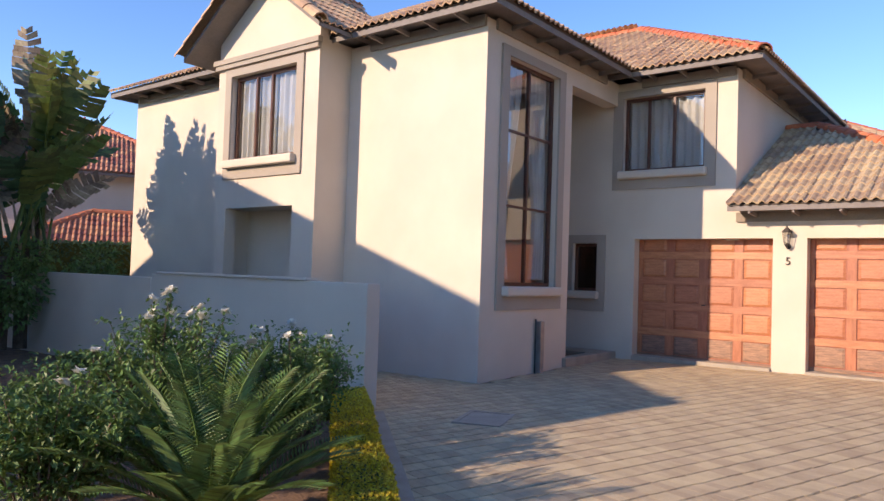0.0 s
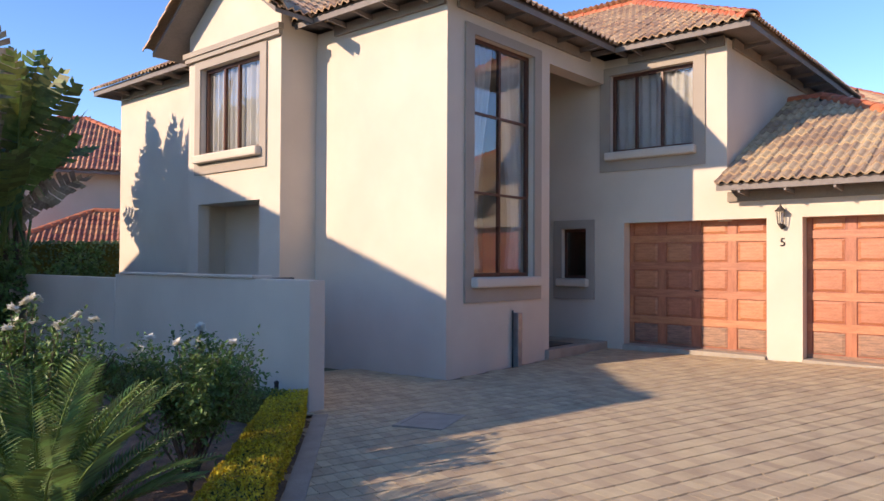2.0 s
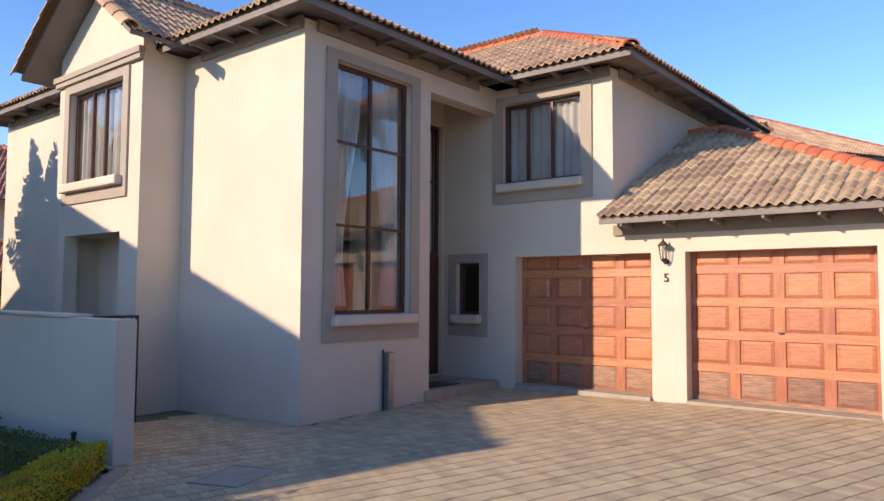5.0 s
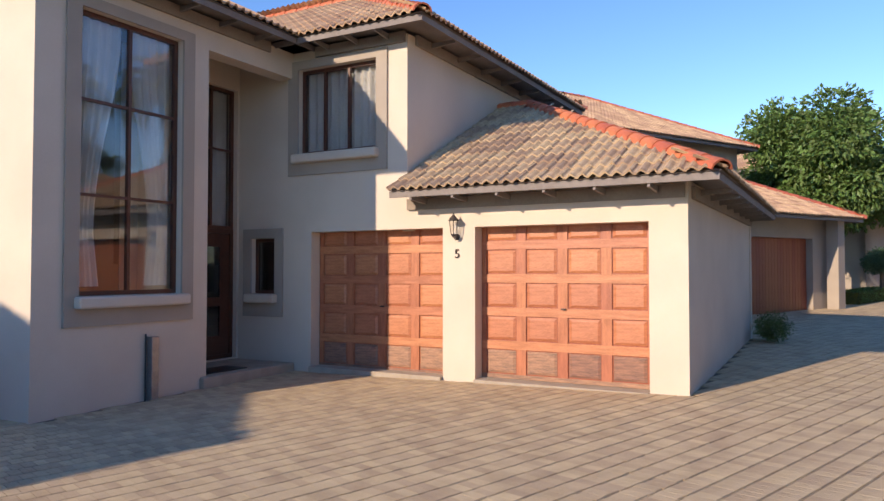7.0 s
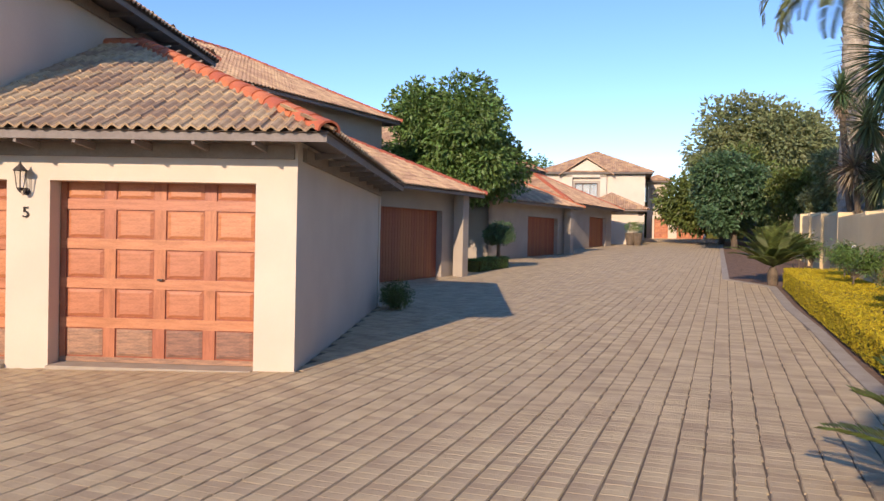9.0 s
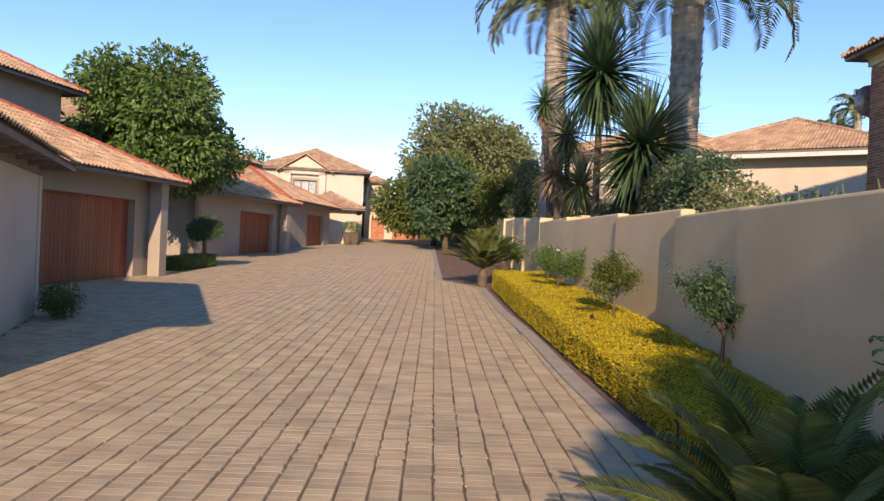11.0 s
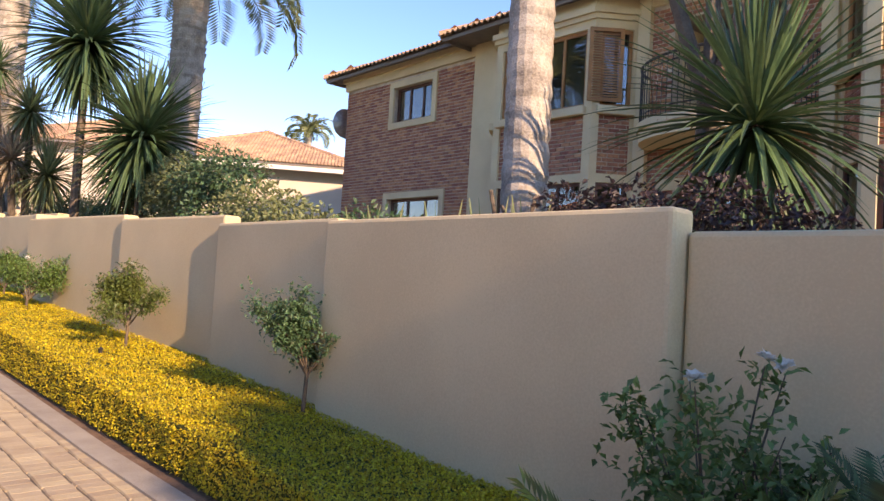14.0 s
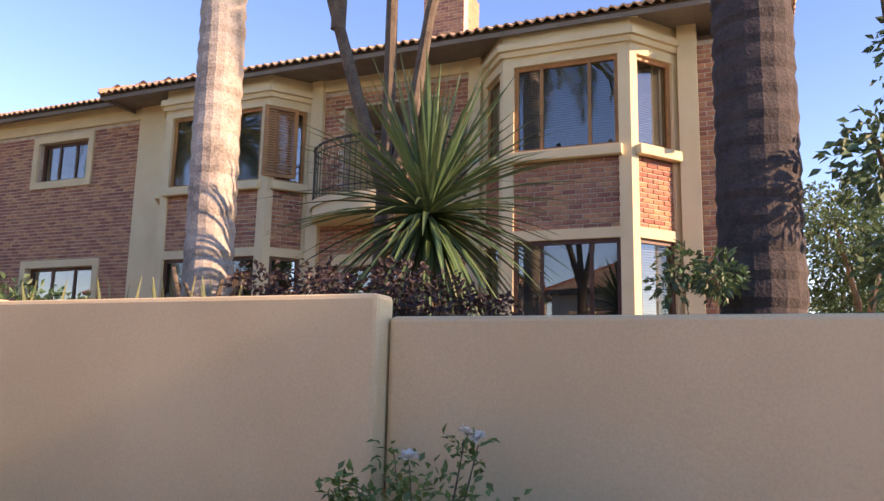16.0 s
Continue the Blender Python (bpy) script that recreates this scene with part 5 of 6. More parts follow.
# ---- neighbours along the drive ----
# Drive-side walls and doors have their shade mixed into darker plaster and timber.
def garage_wing(x, y, ang, length, depth, doors, z, label, upper=None, eave=2.7, pier=None, shade_plaster="plaster_grey", cap="tile_red"):
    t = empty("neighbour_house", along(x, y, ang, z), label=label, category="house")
    part("wall", wall_bm(length, -0.5, eave, .25, [(a, b, -.5, 2.12) for a, b in doors]), shade_plaster, t)
    part("wall", wall_bm(depth, -0.5, eave, .25), shade_plaster, t, m=along(length, 0.25, 90))
    part("wall", wall_bm(depth, -0.5, eave, .25), shade_plaster, t, m=along(0, depth, -90))
    for a, b in doors:
        board_door(t, pose(0, 0, 0), a, b, -.02, 2.2)
    if pier:
        for px in pier:
            part("pier", box(px, px + .35, -.5, -.15, -.5, 2.68, .01), shade_plaster, t)
    hip_roof("roof", t, -.5, length + .6, -.75 if pier else -.6, depth + .5, eave, 26, "swe", capmat=cap)
    if upper:
        u0, u1, v0, v1, ze = upper
        part("upper_wall", box(u0, u1, v0, v1, eave - .2, ze), shade_plaster, t)
        hip_roof("roof", t, u0 - .5, u1 + .5, v0 - .5, v1 + .5, ze, 26, "swe", capmat=cap)
    return t


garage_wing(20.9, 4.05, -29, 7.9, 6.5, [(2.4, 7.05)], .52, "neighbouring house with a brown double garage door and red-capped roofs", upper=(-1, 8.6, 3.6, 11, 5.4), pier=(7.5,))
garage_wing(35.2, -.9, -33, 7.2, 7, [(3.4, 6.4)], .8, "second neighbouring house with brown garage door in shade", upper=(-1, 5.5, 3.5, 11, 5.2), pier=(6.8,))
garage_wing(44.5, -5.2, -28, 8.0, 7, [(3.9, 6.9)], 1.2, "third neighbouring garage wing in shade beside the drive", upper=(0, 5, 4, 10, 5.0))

def P(t_px, depth):
    """A place on the plan from its bearing and depth as seen along the drive from (6.3, -0.9)."""
    d, n_ = Vector((math.cos(radians(-24.1)), math.sin(radians(-24.1)))), Vector((math.sin(radians(24.1)), math.cos(radians(24.1))))
    return Vector((6.27, -.89)) + d * depth + n_ * t_px * depth


c = P(.35, 55)
fh = empty("far_house", along(c.x, c.y, -100, 1.75), label="sunlit two-storey cream house with a gable at the drive's end", category="house")
part("wall", wall_bm(7.9, -1, 5.7, .25, [(2.4, 4.2, 3.75, 4.85)]), "plaster", fh)
part("wall", box(0, 7.9, .3, 8, -1, 5.65), "plaster", fh)
window(fh, pose(0, 0, 0), 2.4, 4.2, 3.75, 4.85, bars=(3.0, 3.6), surround=.2, curtains=((2.45, 4.15, 3.8, 4.8, 0),), room=0)
hip_roof("roof", fh, -.6, 8.5, -.5, 8.5, 5.7, 25, "swe", capmat="tile_far")
part("gable_wall", box(1.7, 2.2, -.3, -.01, 2.6, 5.6), "plaster", fh)
part("gable_wall", box(4.4, 4.9, -.3, -.01, 2.6, 5.6), "plaster", fh)
gb = bmesh.new()
pp = [gb.verts.new(v) for yy in (-.3, -.02) for v in ((1.7, yy, 5.3), (4.9, yy, 5.3), (4.9, yy, 5.75), (3.3, yy, 6.75), (1.7, yy, 5.75))]
gb.faces.new(pp[:5]), gb.faces.new(pp[5:][::-1])
for k in range(5):
    gb.faces.new((pp[k], pp[(k + 1) % 5], pp[5 + (k + 1) % 5], pp[5 + k]))
bmesh.ops.recalc_face_normals(gb, faces=gb.faces[:])
part("gable_wall", gb, "plaster", fh)
for sg in (-1, 1):
    q = [(3.3 + sg * 2.2, -.6, 5.45), (3.3 + sg * 2.2, 2.5, 5.45), (3.3, 2.5, 6.85), (3.3, -.6, 6.85)]
    gb = bmesh.new()
    lo = [gb.verts.new(v) for v in q]
    hi = [gb.verts.new((v[0], v[1], v[2] + .09)) for v in q]
    gb.faces.new(lo), gb.faces.new(hi[::-1])
    for k in range(4):
        gb.faces.new((lo[k], lo[(k + 1) % 4], hi[(k + 1) % 4], hi[k]))
    bmesh.ops.recalc_face_normals(gb, faces=gb.faces[:])
    part("gable_roof", gb, "tile_far", fh)
c = P(.268, 47)
gw = empty("garage_wing", along(c.x, c.y, -100, 1.45), label="sunlit cream garage wing with a low hip roof", category="garage")
part("wall", box(0, 2.6, 0, 7, -1, 2.6), "plaster", gw)
hip_roof("roof", gw, -1.6, 3.2, -.6, 7.5, 2.6, 26, "swe", capmat="tile_far")
c = P(.20, 62)
tw = empty("far_house", along(c.x, c.y, -100, 1.9), label="cream tower block and garages closing the drive", category="house")
part("wall", box(0, 1.6, 0, 5, -1, 5.3), "plaster", tw)
window(tw, pose(0, 0, 0), .4, 1.2, 2.9, 4.6, bars=(.8,), surround=.12, room=0, panes="glass_dark")
hip_roof("roof", tw, -.4, 2.0, -.5, 5.5, 5.3, 25, "swe", capmat="tile_far")
part("wall", wall_bm(4.3, -1, 2.35, .3, [(.15, 1.3, -1, 2.1), (2.0, 4.15, -1, 2.1)]), "plaster", tw, m=pose(.4, -.8, 0))
garage_door(tw, pose(.4, -.8, 0), .15, 1.3, 0, 2.1, cols=2)
garage_door(tw, pose(.4, -.8, 0), 2.0, 4.15, 0, 2.1, cols=6)
hip_roof("roof", tw, 1.2, 3.4, -1.2, 3, 2.5, 30, "swe", capmat="tile_far")
for k, dd in enumerate((.212, .222)):
    c = P(dd, 46)
    pot = empty("planter", pose(c.x, c.y, zg(c.x, c.y)), label="large dark planter beside the far garage", category="planter")
    part("pot", tube([(0, 0, 0), (0, 0, .4), (0, 0, .8)], [.22, .3, .34], 14), "bark", pot)
    crown("plant", pot, [(0, 0, 1.2, .5)], 500, .09, "leaf", 300 + k)

# white house south of the wall
wh = empty("white_house", along(37.5, -18.4, 216, 1.0), label="pale plastered house with orange tiled hip roofs beyond the wall", category="house")
part("wall", box(5.0, 13.4, 0, 8, -1, 5.3), "plaster", wh)
part("fascia_board", box(4.4, 14.0, -.75, -.7, 5.02, 5.3), "white", wh)
hip_roof("roof", wh, 4.3, 14.1, -.8, 8.8, 5.3, 23, "swe", fascia=.1, capmat="tile_far")
part("upper_wall", box(-2, 6, 3, 11, 3, 6.0), "plaster", wh)
hip_roof("roof", wh, -2.8, 6.8, 2.2, 11.8, 6.0, 23, "swe", capmat="tile_far")
part("wall", box(-2, 4.9, .5, 8, -1, 4.6), "plaster", wh)

# house seen past the west end of the front block
lh = empty("neighbour_house", along(11.2, 24.6, -27, 0), label="shaded cream house with red tiled roofs beyond the yard", category="house")
part("wall", box(-6, 3, 0, 8, -.5, 4.4), "plaster", lh)
hip_roof("roof", lh, -6.5, 3.5, -.6, 8.6, 4.4, 27, "swe", tile="tile_rust")
part("porch_wall", box(-2, 3, -2.6, -.01, -.5, 2.0), "plaster", lh)
hip_roof("roof", lh, -2.6, 3.6, -3.2, 1.0, 2.0, 27, "swe", tile="tile_rust")

# house across the court, out of view, set so its shadow falls on the sunny walls
oh = empty("neighbour_house", m=along(-3.6, 9.6, 130.6), label="unseen cream plastered house across the court, placed by its shadow", category="house")
part("wall", box(0.4, 8, -8.8, -0.4, -0.3, 5.2), "plaster", oh)
hip_roof("roof", oh, 0, 8.4, -9.2, 0, 5.2, 17, "swne")
# unseen wing added to turn the shadow's edge past the rose bed
ohw = along(-3.6, 9.6, 166)
part("wall", box(0.4, 9, -5, -0.4, -0.3, 5.15), "plaster", oh, m=oh.matrix_basis.inverted() @ ohw)
hip_roof("roof", oh, 0.01, 9.4, -5.4, 0, 5.18, 17, "swne", m=oh.matrix_basis.inverted() @ ohw)
# added tree, never in view: its crown blocks the sun from hedge and wall
broad_tree(-7.0, 0.75, 0, 10.2, 4.4, 150, "leaf", 26000, .2, "unseen dense tree added near the drive's start to shade hedge and wall", base=-.12, dense=26)

# ---- brick house beyond the wall ----
BH_SCALE = 1.25
BM_ = along(18.625, -18.03, 160.58, -0.44) @ Matrix.Scale(BH_SCALE, 4)
bh = empty("brick_house", BM_, label="two-storey face-brick house with cream plastered bays and a curved balcony", category="house")
ZB, ZE = 0.8, 6.55


def brick_wall(parent, m, x0, x1, z0, z1, holes=(), near=False):
    """Backing of mortar with bricks standing proud in stretcher bond."""
    part("wall", wall_bm(x1 - x0, z0, z1, .25, [(a - x0, b - x0, c, d) for a, b, c, d in holes]), "mortar", parent, m=m @ pose(x0, 0, 0))
    L_, H_, g = .220 / BH_SCALE, .069 / BH_SCALE, .016 / BH_SCALE
    rows = int((z1 - z0) / (H_ + g))
    vs, fs = [], []
    r = random.Random(int(x0 * 100) + 7)
    for j in range(rows):
        za = z0 + j * (H_ + g)
        xx = x0 - (L_ / 2 if j % 2 else 0)
        while xx < x1:
            a, b = max(x0, xx), min(x1, xx + L_)
            xx += L_ + g
            if b - a < .03:
                continue
            mid, zc = (a + b) / 2, za + H_ / 2
            if any(h[0] - .05 < mid < h[1] + .05 and h[2] - .03 < zc < h[3] + .03 for h in holes):
                continue
            y = -.008 - r.uniform(0, .005)
            o = len(vs)
            vs += [(a, 0, za), (b, 0, za), (b, 0, za + H_), (a, 0, za + H_), (a + .003, y, za + .003), (b - .003, y, za + .003), (b - .003, y, za + H_ - .003), (a + .003, y, za + H_ - .003)]
            fs += [(o + 4, o + 5, o + 6, o + 7), (o, o + 1, o + 5, o + 4), (o + 1, o + 2, o + 6, o + 5), (o + 2, o + 3, o + 7, o + 6), (o + 3, o, o + 4, o + 7)]
    if vs:
        me = bpy.data.meshes.new("brickwork")
        me.from_pydata([tuple(m @ Vector(v)) for v in vs], [], fs)
        me.materials.append(M["brick_far"])
        o = new("brickwork", me)
        o.parent = parent
        o["kind"] = "stuff"


I_ = Matrix.Identity(4)
# plain brick part with two small windows
H1 = [(-.58, .78, 5.28, 6.08), (-.6, 1.2, 2.5, 3.55)]
brick_wall(bh, I_, -2.5, 2.15, ZB, 6.3, H1)
part("cornice", box(-2.55, 2.15, -.06, .2, 6.3, 6.5), "plaster_yellow", bh)
part("cornice", box(-2.6, 2.15, -.12, .2, 6.5, 6.62), "plaster_yellow", bh)
brick_wall(bh, along(-2.5, 8, -90), 0, 8, ZB, 6.3)
for h in H1:
    w = window(bh, I_, h[0], h[1], h[2], h[3], bars=((h[0] * 2 + h[1]) / 3, (h[0] + h[1] * 2) / 3), surround=0, sill=False, panes="glass_dark", room=0)
    part("surround", frame_bm(h[0] - .14, h[1] + .14, h[2] - .14, h[3] + .14, .14, -.05, .0), "plaster_yellow", w)


def bay(m, x0, x1, depth, cant, windows, lower):
    """A canted bay: two side faces and a front, with plastered posts, brick panels and windows on two floors."""
    w = new("bay")
    w.parent, w.matrix_basis = bh, m
    L_ = math.hypot(cant, depth)
    faces = [((x0, 0), math.degrees(math.atan2(-depth, cant)), L_), ((x0 + cant, -depth), 0, x1 - x0 - 2 * cant), ((x1 - cant, -depth), math.degrees(math.atan2(depth, cant)), L_)]
    for k, ((fx, fy), ang, ln) in enumerate(faces):
        mm = along(fx, fy, ang)
        post = .12 if k != 1 else .16
        zb, zh, zs, zt, ze = ZB, 3.5, 4.72, 5.98, 6.5
        hole = [(post, ln - post, 1.3, zh), (post, ln - post, zs, zt)]
        part("wall", wall_bm(ln, zb, ze, .2, hole + [(post, ln - post, zh + .14, zs - .14)]), "plaster_yellow", w, m=mm)
        part("sill", box(post - .05, ln - post + .05, -.1, .05, zs - .14, zs - .003, .012), "plaster_yellow", w, m=mm)
        vs = [(post, ln - post, zh + .14, zs - .14)]
        part("wall", box(post, ln - post, .05, .2, zh + .14, zs - .14), "mortar", w, m=mm)
        Lb, Hb, g = .220 / BH_SCALE, .069 / BH_SCALE, .016 / BH_SCALE
        me = Mesh()
        r = random.Random(k + int(x0 * 10))
        for j in range(int((zs - zh - .28) / (Hb + g)) + 1):
            za = zh + .14 + j * (Hb + g)
            if za + Hb > zs - .14:
                break
            xx = post - (Lb / 2 if j % 2 else 0)
            while xx < ln - post:
                a, b = max(post, xx), min(ln - post, xx + Lb)
                xx += Lb + g
                if b - a > .03:
                    y = .04 - r.uniform(0, .005)
                    q = [(a, .05, za), (b, .05, za), (b, .05, za + Hb), (a, .05, za + Hb)]
                    f_ = [(a + .003, y, za + .003), (b - .003, y, za + .003), (b - .003, y, za + Hb - .003), (a + .003, y, za + Hb - .003)]
                    me_o = len(me.v)
                    me.v += q + f_
                    me.f += [(me_o + 4, me_o + 5, me_o + 6, me_o + 7)] + [(me_o + i, me_o + (i + 1) % 4, me_o + 4 + (i + 1) % 4, me_o + 4 + i) for i in range(4)]
        me.make("brick_panel", "brick_far", w, mm, kind="stuff")
        for z0_, z1_ in ((1.3, zh), (zs, zt)):
            bars = () if k != 1 else ((post + (ln - 2 * post) * .27), (post + (ln - 2 * post) * .73))
            wd = window(w, mm, post, ln - post, z0_, z1_, bars=bars, surround=0, sill=False, panes="glass_dark", room=0, depth=.08, wood="shutter" if z0_ > 4 else "wood_dark")
            if z0_ > 4 or k == 2:
                bl = Mesh()
                zz = z0_ + .06
                while zz < z1_ - .06:
                    bl.poly([(post + .07, .14, zz), (ln - post - .07, .14, zz), (ln - post - .07, .155, zz + .022), (post + .07, .155, zz + .022)])
                    zz += .035
                bl.make("blind", "blind", w, mm, kind="stuff")
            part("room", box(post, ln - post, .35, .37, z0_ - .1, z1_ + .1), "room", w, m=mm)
        part("cornice", box(-.02, ln + .02, -.05, 0, 6.12, 6.2), "plaster_yellow", w, m=mm)
        part("cornice", box(-.04, ln + .04, -.1, 0, 6.2, 6.3), "plaster_yellow", w, m=mm)
    return w


part("pier", box(2.15, 2.8, -.12, .2, ZB, 6.5), "plaster_yellow", bh)
bay(I_, 2.8, 5.9, .6, .45, None, None)
part("pier", box(5.9, 6.12, -.1, .2, ZB, 6.5), "plaster_yellow", bh)
# balcony section
H2 = [(6.5, 8.2, 4.1, 6.0), (6.6, 8.4, 1.2, 3.35)]
brick_wall(bh, I_, 6.12, 8.7, ZB, 6.3, H2)
part("cornice", box(6.12, 8.7, -.06, .2, 6.3, 6.5), "plaster_yellow", bh)
part("lintel", box(6.3, 8.6, -.03, .0, 3.37, 3.55), "plaster_yellow", bh)
# back and ceiling are coloured darker than the sides, as the recess's shade
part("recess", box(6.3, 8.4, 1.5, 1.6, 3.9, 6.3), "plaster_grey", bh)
part("recess", box(6.3, 6.49, .26, 1.5, 3.9, 6.3), "plaster_yellow", bh)
part("recess", box(8.21, 8.4, .26, 1.5, 3.9, 6.3), "plaster_yellow", bh)
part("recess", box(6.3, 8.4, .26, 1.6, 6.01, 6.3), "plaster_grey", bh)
window(bh, I_, 6.6, 8.4, 1.2, 3.35, bars=(7.5,), surround=0, sill=False, panes="glass_dark")
bal = new("balcony")
bal.parent = bh
arc = [(7.4 + 1.3 * math.cos(a), -1.0 * math.sin(a)) for a in np.linspace(0, math.pi, 25)]
bm = bmesh.new()
lo, hi = [bm.verts.new((x, y, 4.02)) for x, y in arc], [bm.verts.new((x, y, 4.2)) for x, y in arc]
bm.faces.new(lo), bm.faces.new(hi[::-1])
for k in range(24):
    bm.faces.new((lo[k], lo[k + 1], hi[k + 1], hi[k]))
bm.faces.new((lo[24], lo[0], hi[0], hi[24]))
bmesh.ops.recalc_face_normals(bm, faces=bm.faces[:])
part("slab", bm, "plaster_yellow", bal)
me = Mesh()
for k in range(24):
    (xa, ya), (xb, yb) = arc[k], arc[k + 1]
    s_ = Vector((xa - 7.4, ya)).normalized() * .04
    me.poly([(xa + s_.x, ya + s_.y, 4.2), (xb + s_.x, yb + s_.y, 4.2), (xb + s_.x, yb + s_.y, 4.3), (xa + s_.x, ya + s_.y, 4.3)])
    me.poly([(xa + s_.x, ya + s_.y, 4.3), (xb + s_.x, yb + s_.y, 4.3), (xb * .9 + .74, yb * .9, 4.3), (xa * .9 + .74, ya * .9, 4.3)])
me.make("edge_bricks", "plaster_yellow", bal)
for zz, rr in ((4.42, .012), (5.05, .012), (5.16, .022)):
    part("rail", tube([(x, y, zz) for x, y in arc], rr, 6), "iron", bal)
for k in range(41):
    a = math.pi * k / 40
    x, y = 7.4 + 1.3 * math.cos(a), -1.0 * math.sin(a)
    part("baluster", tube([(x, y, 4.3), (x, y, 5.15)], .008, 4), "iron", bal)
pt = empty("flower_pot", BM_ @ pose(7.9, -.5, 4.2), label="terracotta flower pot standing on the balcony", category="flower pot")
part("pot", tube([(0, 0, 0), (0, 0, .3), (0, 0, .34), (0, 0, .36)], [.12, .18, .2, .2], 14), "tile_red", pt)
crown("plant", pt, [(0, 0, .5, .2)], 200, .06, "leaf", 401)
# second bay and the brick strip beside it
bay(I_, 8.9, 11.75, .7, .55, None, None)
part("pier", box(8.7, 8.9, -.1, .2, ZB, 6.5), "plaster_yellow", bh)
part("pier", box(11.75, 12.0, -.12, .2, ZB, 6.5), "plaster_yellow", bh)
brick_wall(bh, I_, 12.0, 12.75, ZB, 6.3)
part("pier", box(12.75, 12.95, -.1, .2, ZB, 6.5), "plaster_yellow", bh)
part("wall", box(-2.2, 12.9, .3, 8, 6.3, 6.52), "mortar", bh)
part("wall", box(12.72, 12.95, .3, 8, ZB, 6.3), "mortar", bh)
spot = new("floodlight")
spot.parent = bh
part("bracket", tube([(12.3, 0, 5.0), (12.3, -.25, 5.0)], .02, 6), "white", spot)
part("head", box(12.22, 12.38, -.4, -.25, 4.95, 5.08, .01), "white", spot)
# open shutter on the first bay
sh = new("shutter")
sh.parent, sh.matrix_basis = bh, pose(5.42, -.70, 0, 0, 0, 50)
part("shutter_frame", frame_bm(0, .55, 4.78, 5.96, .06, -.02, .02), "shutter", sh)
for k in range(24):
    part("slat", box(.06, .49, -.012, .012, 4.86 + k * .043, 4.88 + k * .043), "shutter", sh)
# satellite dish
dish = empty("satellite_dish", BM_ @ pose(-2.62, .2, 5.6), label="grey satellite dish on the brick wall corner", category="satellite dish")
bm = bmesh.new()
rings = []
for j in range(5):
    q = j / 4 * .38
    rings.append([bm.verts.new((-.25 - .25 * (1 - (q / .38) ** 2) * -.4, q * math.cos(a), q * math.sin(a))) for a in np.linspace(0, 2 * math.pi, 17)[:-1]] if j else [bm.verts.new((-.15, 0, 0))])
for k in range(16):
    bm.faces.new((rings[0][0], rings[1][k], rings[1][(k + 1) % 16]))
for j in range(1, 4):
    for k in range(16):
        bm.faces.new((rings[j][k], rings[j + 1][k], rings[j + 1][(k + 1) % 16], rings[j][(k + 1) % 16]))
part("reflector", bm, "steel", dish)
part("arm", tube([(0, 0, 0), (-.15, 0, -.05), (-.6, -.05, -.12)], .015, 6), "steel", dish)
# roof
hip_roof("roof", bh, -3.0, 13.2, -.4, 8.6, 6.6, 25, "swe", fascia=.08, capmat="tile_far")
hip_roof("roof", bh, 1.9, 12.3, -.85, 5.6, 6.5, 25, "swe", fascia=.08, capmat="tile_far", ridge_along="x")
ch = new("chimney")
ch.parent = bh
brick_wall(ch, pose(6.5, 3.0, 0), 0, .9, 6.8, 9.6)
part("stack", box(6.502, 7.398, 3.26, 3.9, 6.8, 9.6), "brick_far", ch)

# ---- roof tiles of the garage, then paving, piece by piece ----
for deck, mats, cmats in pieces:
    mats = sorted(mats, key=lambda q: q.translation.x + .6 * abs(q.translation.y - 3))
    for q in mats[:300]:
        o = new("tile", tile_mesh)
        o.parent, o.matrix_basis = deck, q
    if len(mats) > 300:
        joined("tile_field", mats[300:], TV, TF, "tile_far", deck)
    for q in cmats:
        o = new("cap_tile", cap_mesh)
        o.parent, o.matrix_basis = deck, q

rp = random.Random(9)
pw, pl = .2, .1
near_list = []
dr = math.radians(PAVE_ANG)
cu_, su_ = math.cos(dr), math.sin(dr)


def on_court(x, y):
    if not inside((x, y), court):
        return False
    if x > 12.49 and x < 19.4 and y > 1.5:
        return False
    return not (8.1 < x <= 12.49 and y > 7.75)


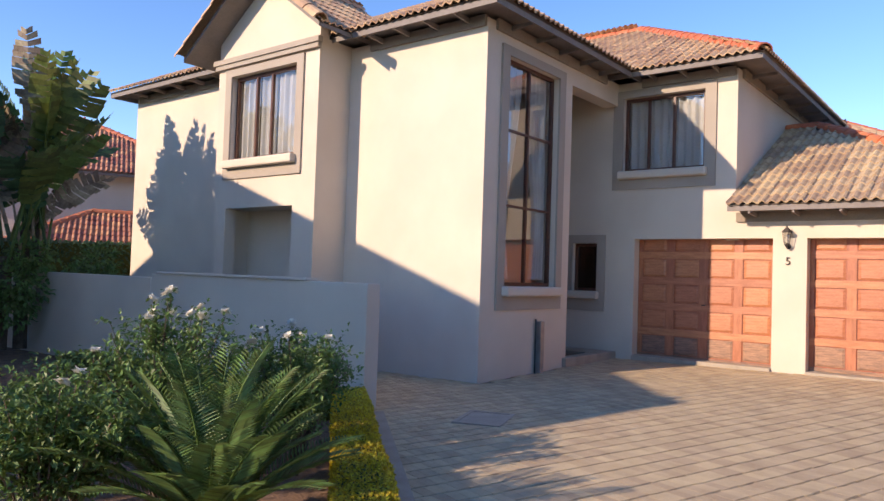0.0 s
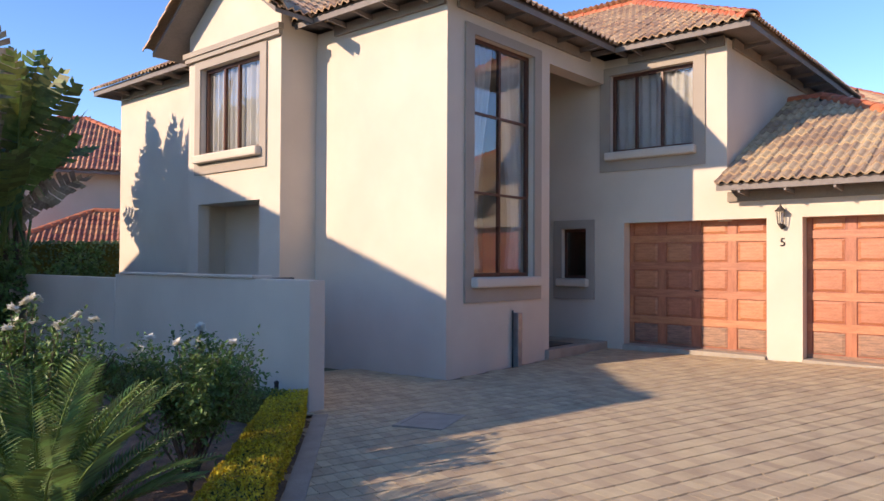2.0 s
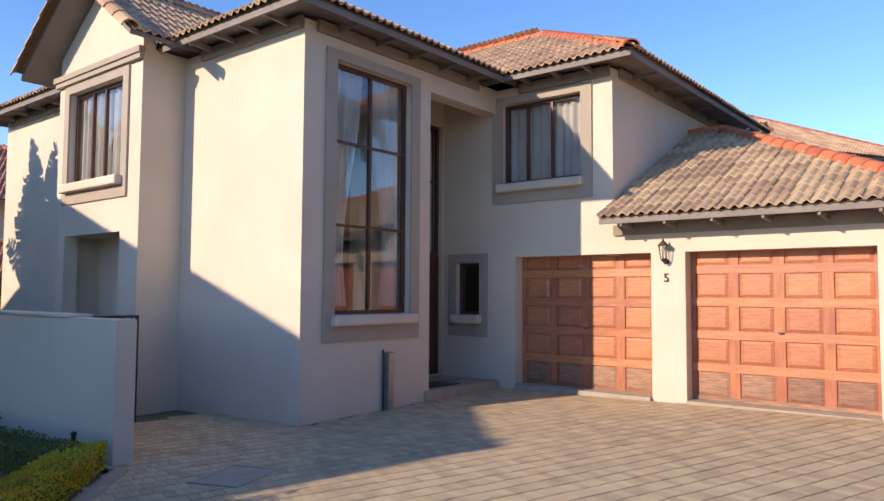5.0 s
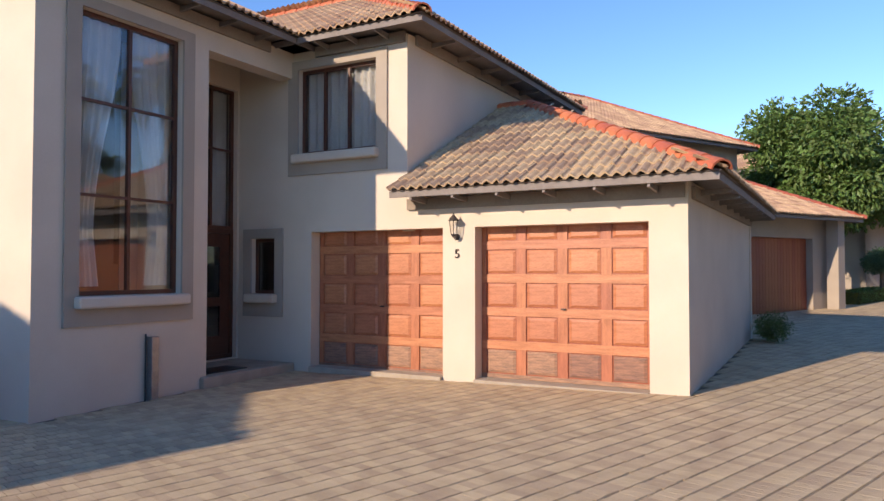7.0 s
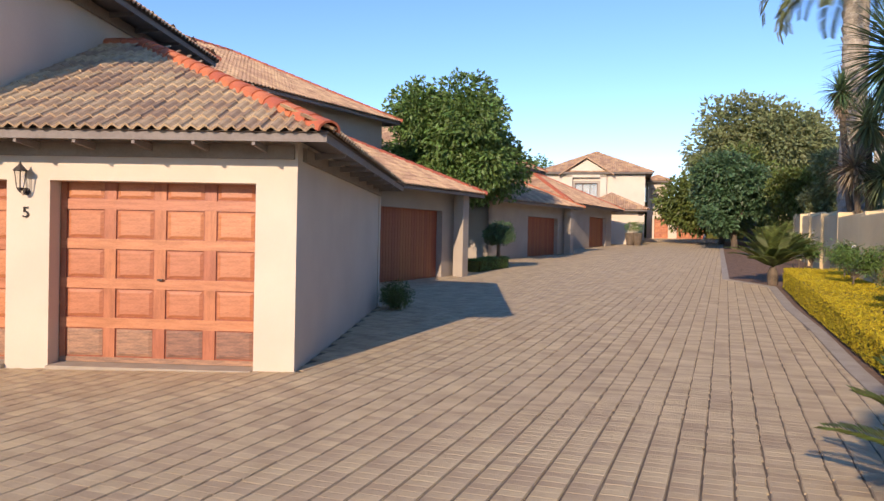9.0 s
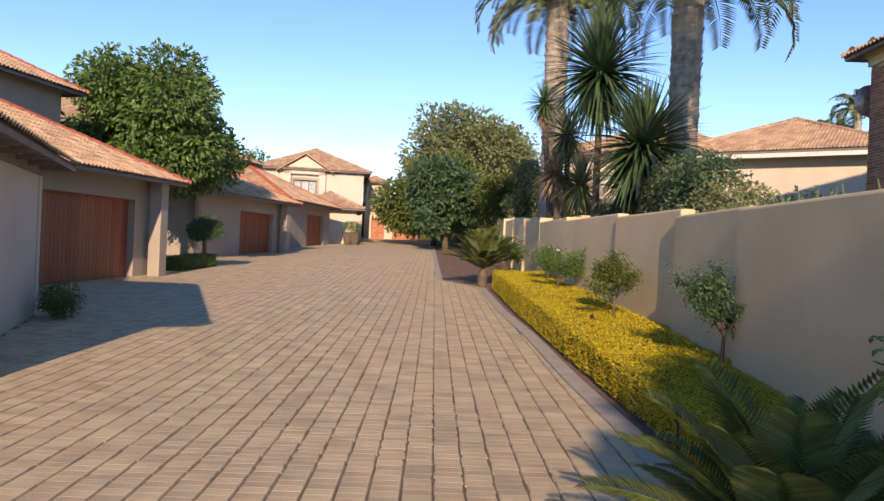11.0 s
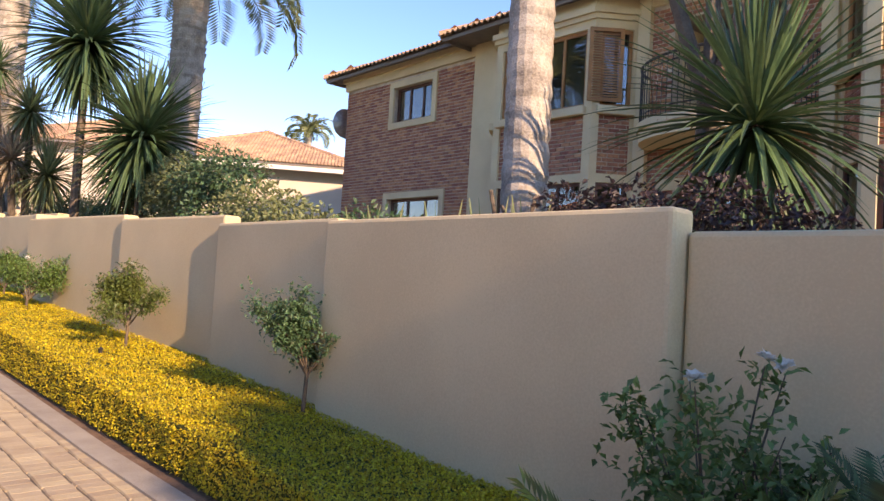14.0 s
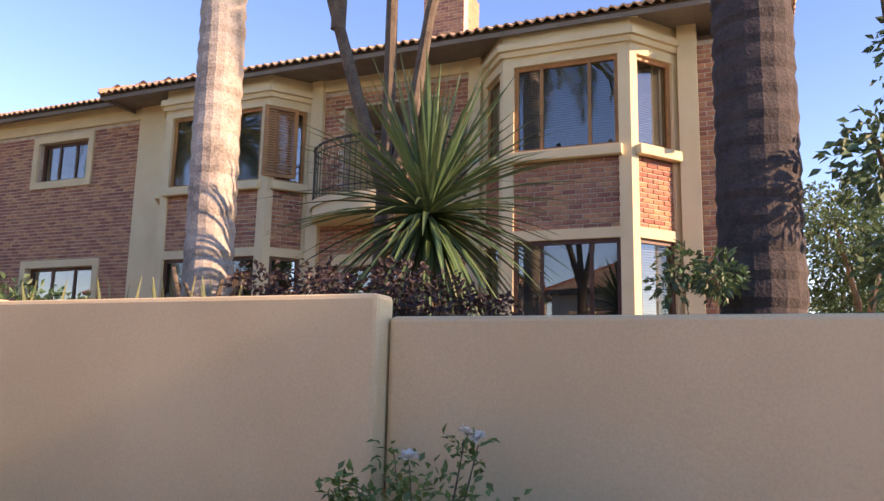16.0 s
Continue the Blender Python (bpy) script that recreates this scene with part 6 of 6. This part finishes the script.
P0 = Vector((8.0, -3.2))
me_v, me_f = [], []
for j in range(-18, 84):
    for i in range(-165, 620):
        u, v = i * pl + (pl * .5 if j % 2 else 0), j * pw + .11
        x, y = P0.x + cu_ * u - su_ * v, P0.y + su_ * u + cu_ * v
        if x < 1.5 or (x > 40 and (i % 2)) or not on_court(x, y):
            continue
        L_ = pl * (2 if x > 40 else 1)
        dz_ = rp.uniform(-.0005, .0005)
        z = height(x, y) + dz_
        if 8.6 < x < 10.6 and -2.2 < y < .9 and len(near_list) < 300:
            near_list.append((x, y, z, rp.uniform(-1.2, 1.2)))
            continue
        if x > 42 and abs(v) > 14:
            continue
        off = rp.uniform(-.006, .006)
        hw, hl = pw / 2 - .007, L_ / 2 - .002
        o = len(me_v)
        k, kc = .006, 0
        for (a, b, zz) in ((-hl, -hw, -.012), (hl, -hw, -.012), (hl, hw, -.012), (-hl, hw, -.012), (-hl + kc, -hw + k, 0), (hl - kc, -hw + k, 0), (hl - kc, hw - k, 0), (-hl + kc, hw - k, 0)):
            b += off
            px_, py_ = x + cu_ * a - su_ * b, y + su_ * a + cu_ * b
            me_v.append((px_, py_, height(px_, py_) + zz + dz_))
        me_f += [(o + 4, o + 5, o + 6, o + 7), (o, o + 1, o + 5, o + 4), (o + 1, o + 2, o + 6, o + 5), (o + 2, o + 3, o + 7, o + 6), (o + 3, o, o + 4, o + 7)]
me = bpy.data.meshes.new("paver_field")
me.from_pydata(me_v, [], me_f)
me.materials.append(M["paver_far"])
pf = new("paver_field", me)
pf.parent = pavement
pf["kind"] = "stuff"
bm = bmesh.new()
hw, hl, k = pw / 2 - .007, pl / 2 - .002, .006
lo = [bm.verts.new((a, b, -.012)) for a, b in ((-hl, -hw), (hl, -hw), (hl, hw), (-hl, hw))]
hi = [bm.verts.new((a, b, 0)) for a, b in ((-hl, -hw + k), (hl, -hw + k), (hl, hw - k), (-hl, hw - k))]
for v_ in lo + hi:
    v_.co.z += .0189 * v_.co.x - .0097 * v_.co.y
bm.faces.new(hi)
for q in range(4):
    bm.faces.new((lo[q], lo[(q + 1) % 4], hi[(q + 1) % 4], hi[q]))
pm = bpy.data.meshes.new("paver")
bm.to_mesh(pm)
bm.free()
pm.materials.append(M["paver"])
for x, y, z, a in near_list:
    o = new("paver", pm)
    o.parent, o.matrix_basis = pavement, pose(x, y, z, 0, 0, PAVE_ANG + a * .3)
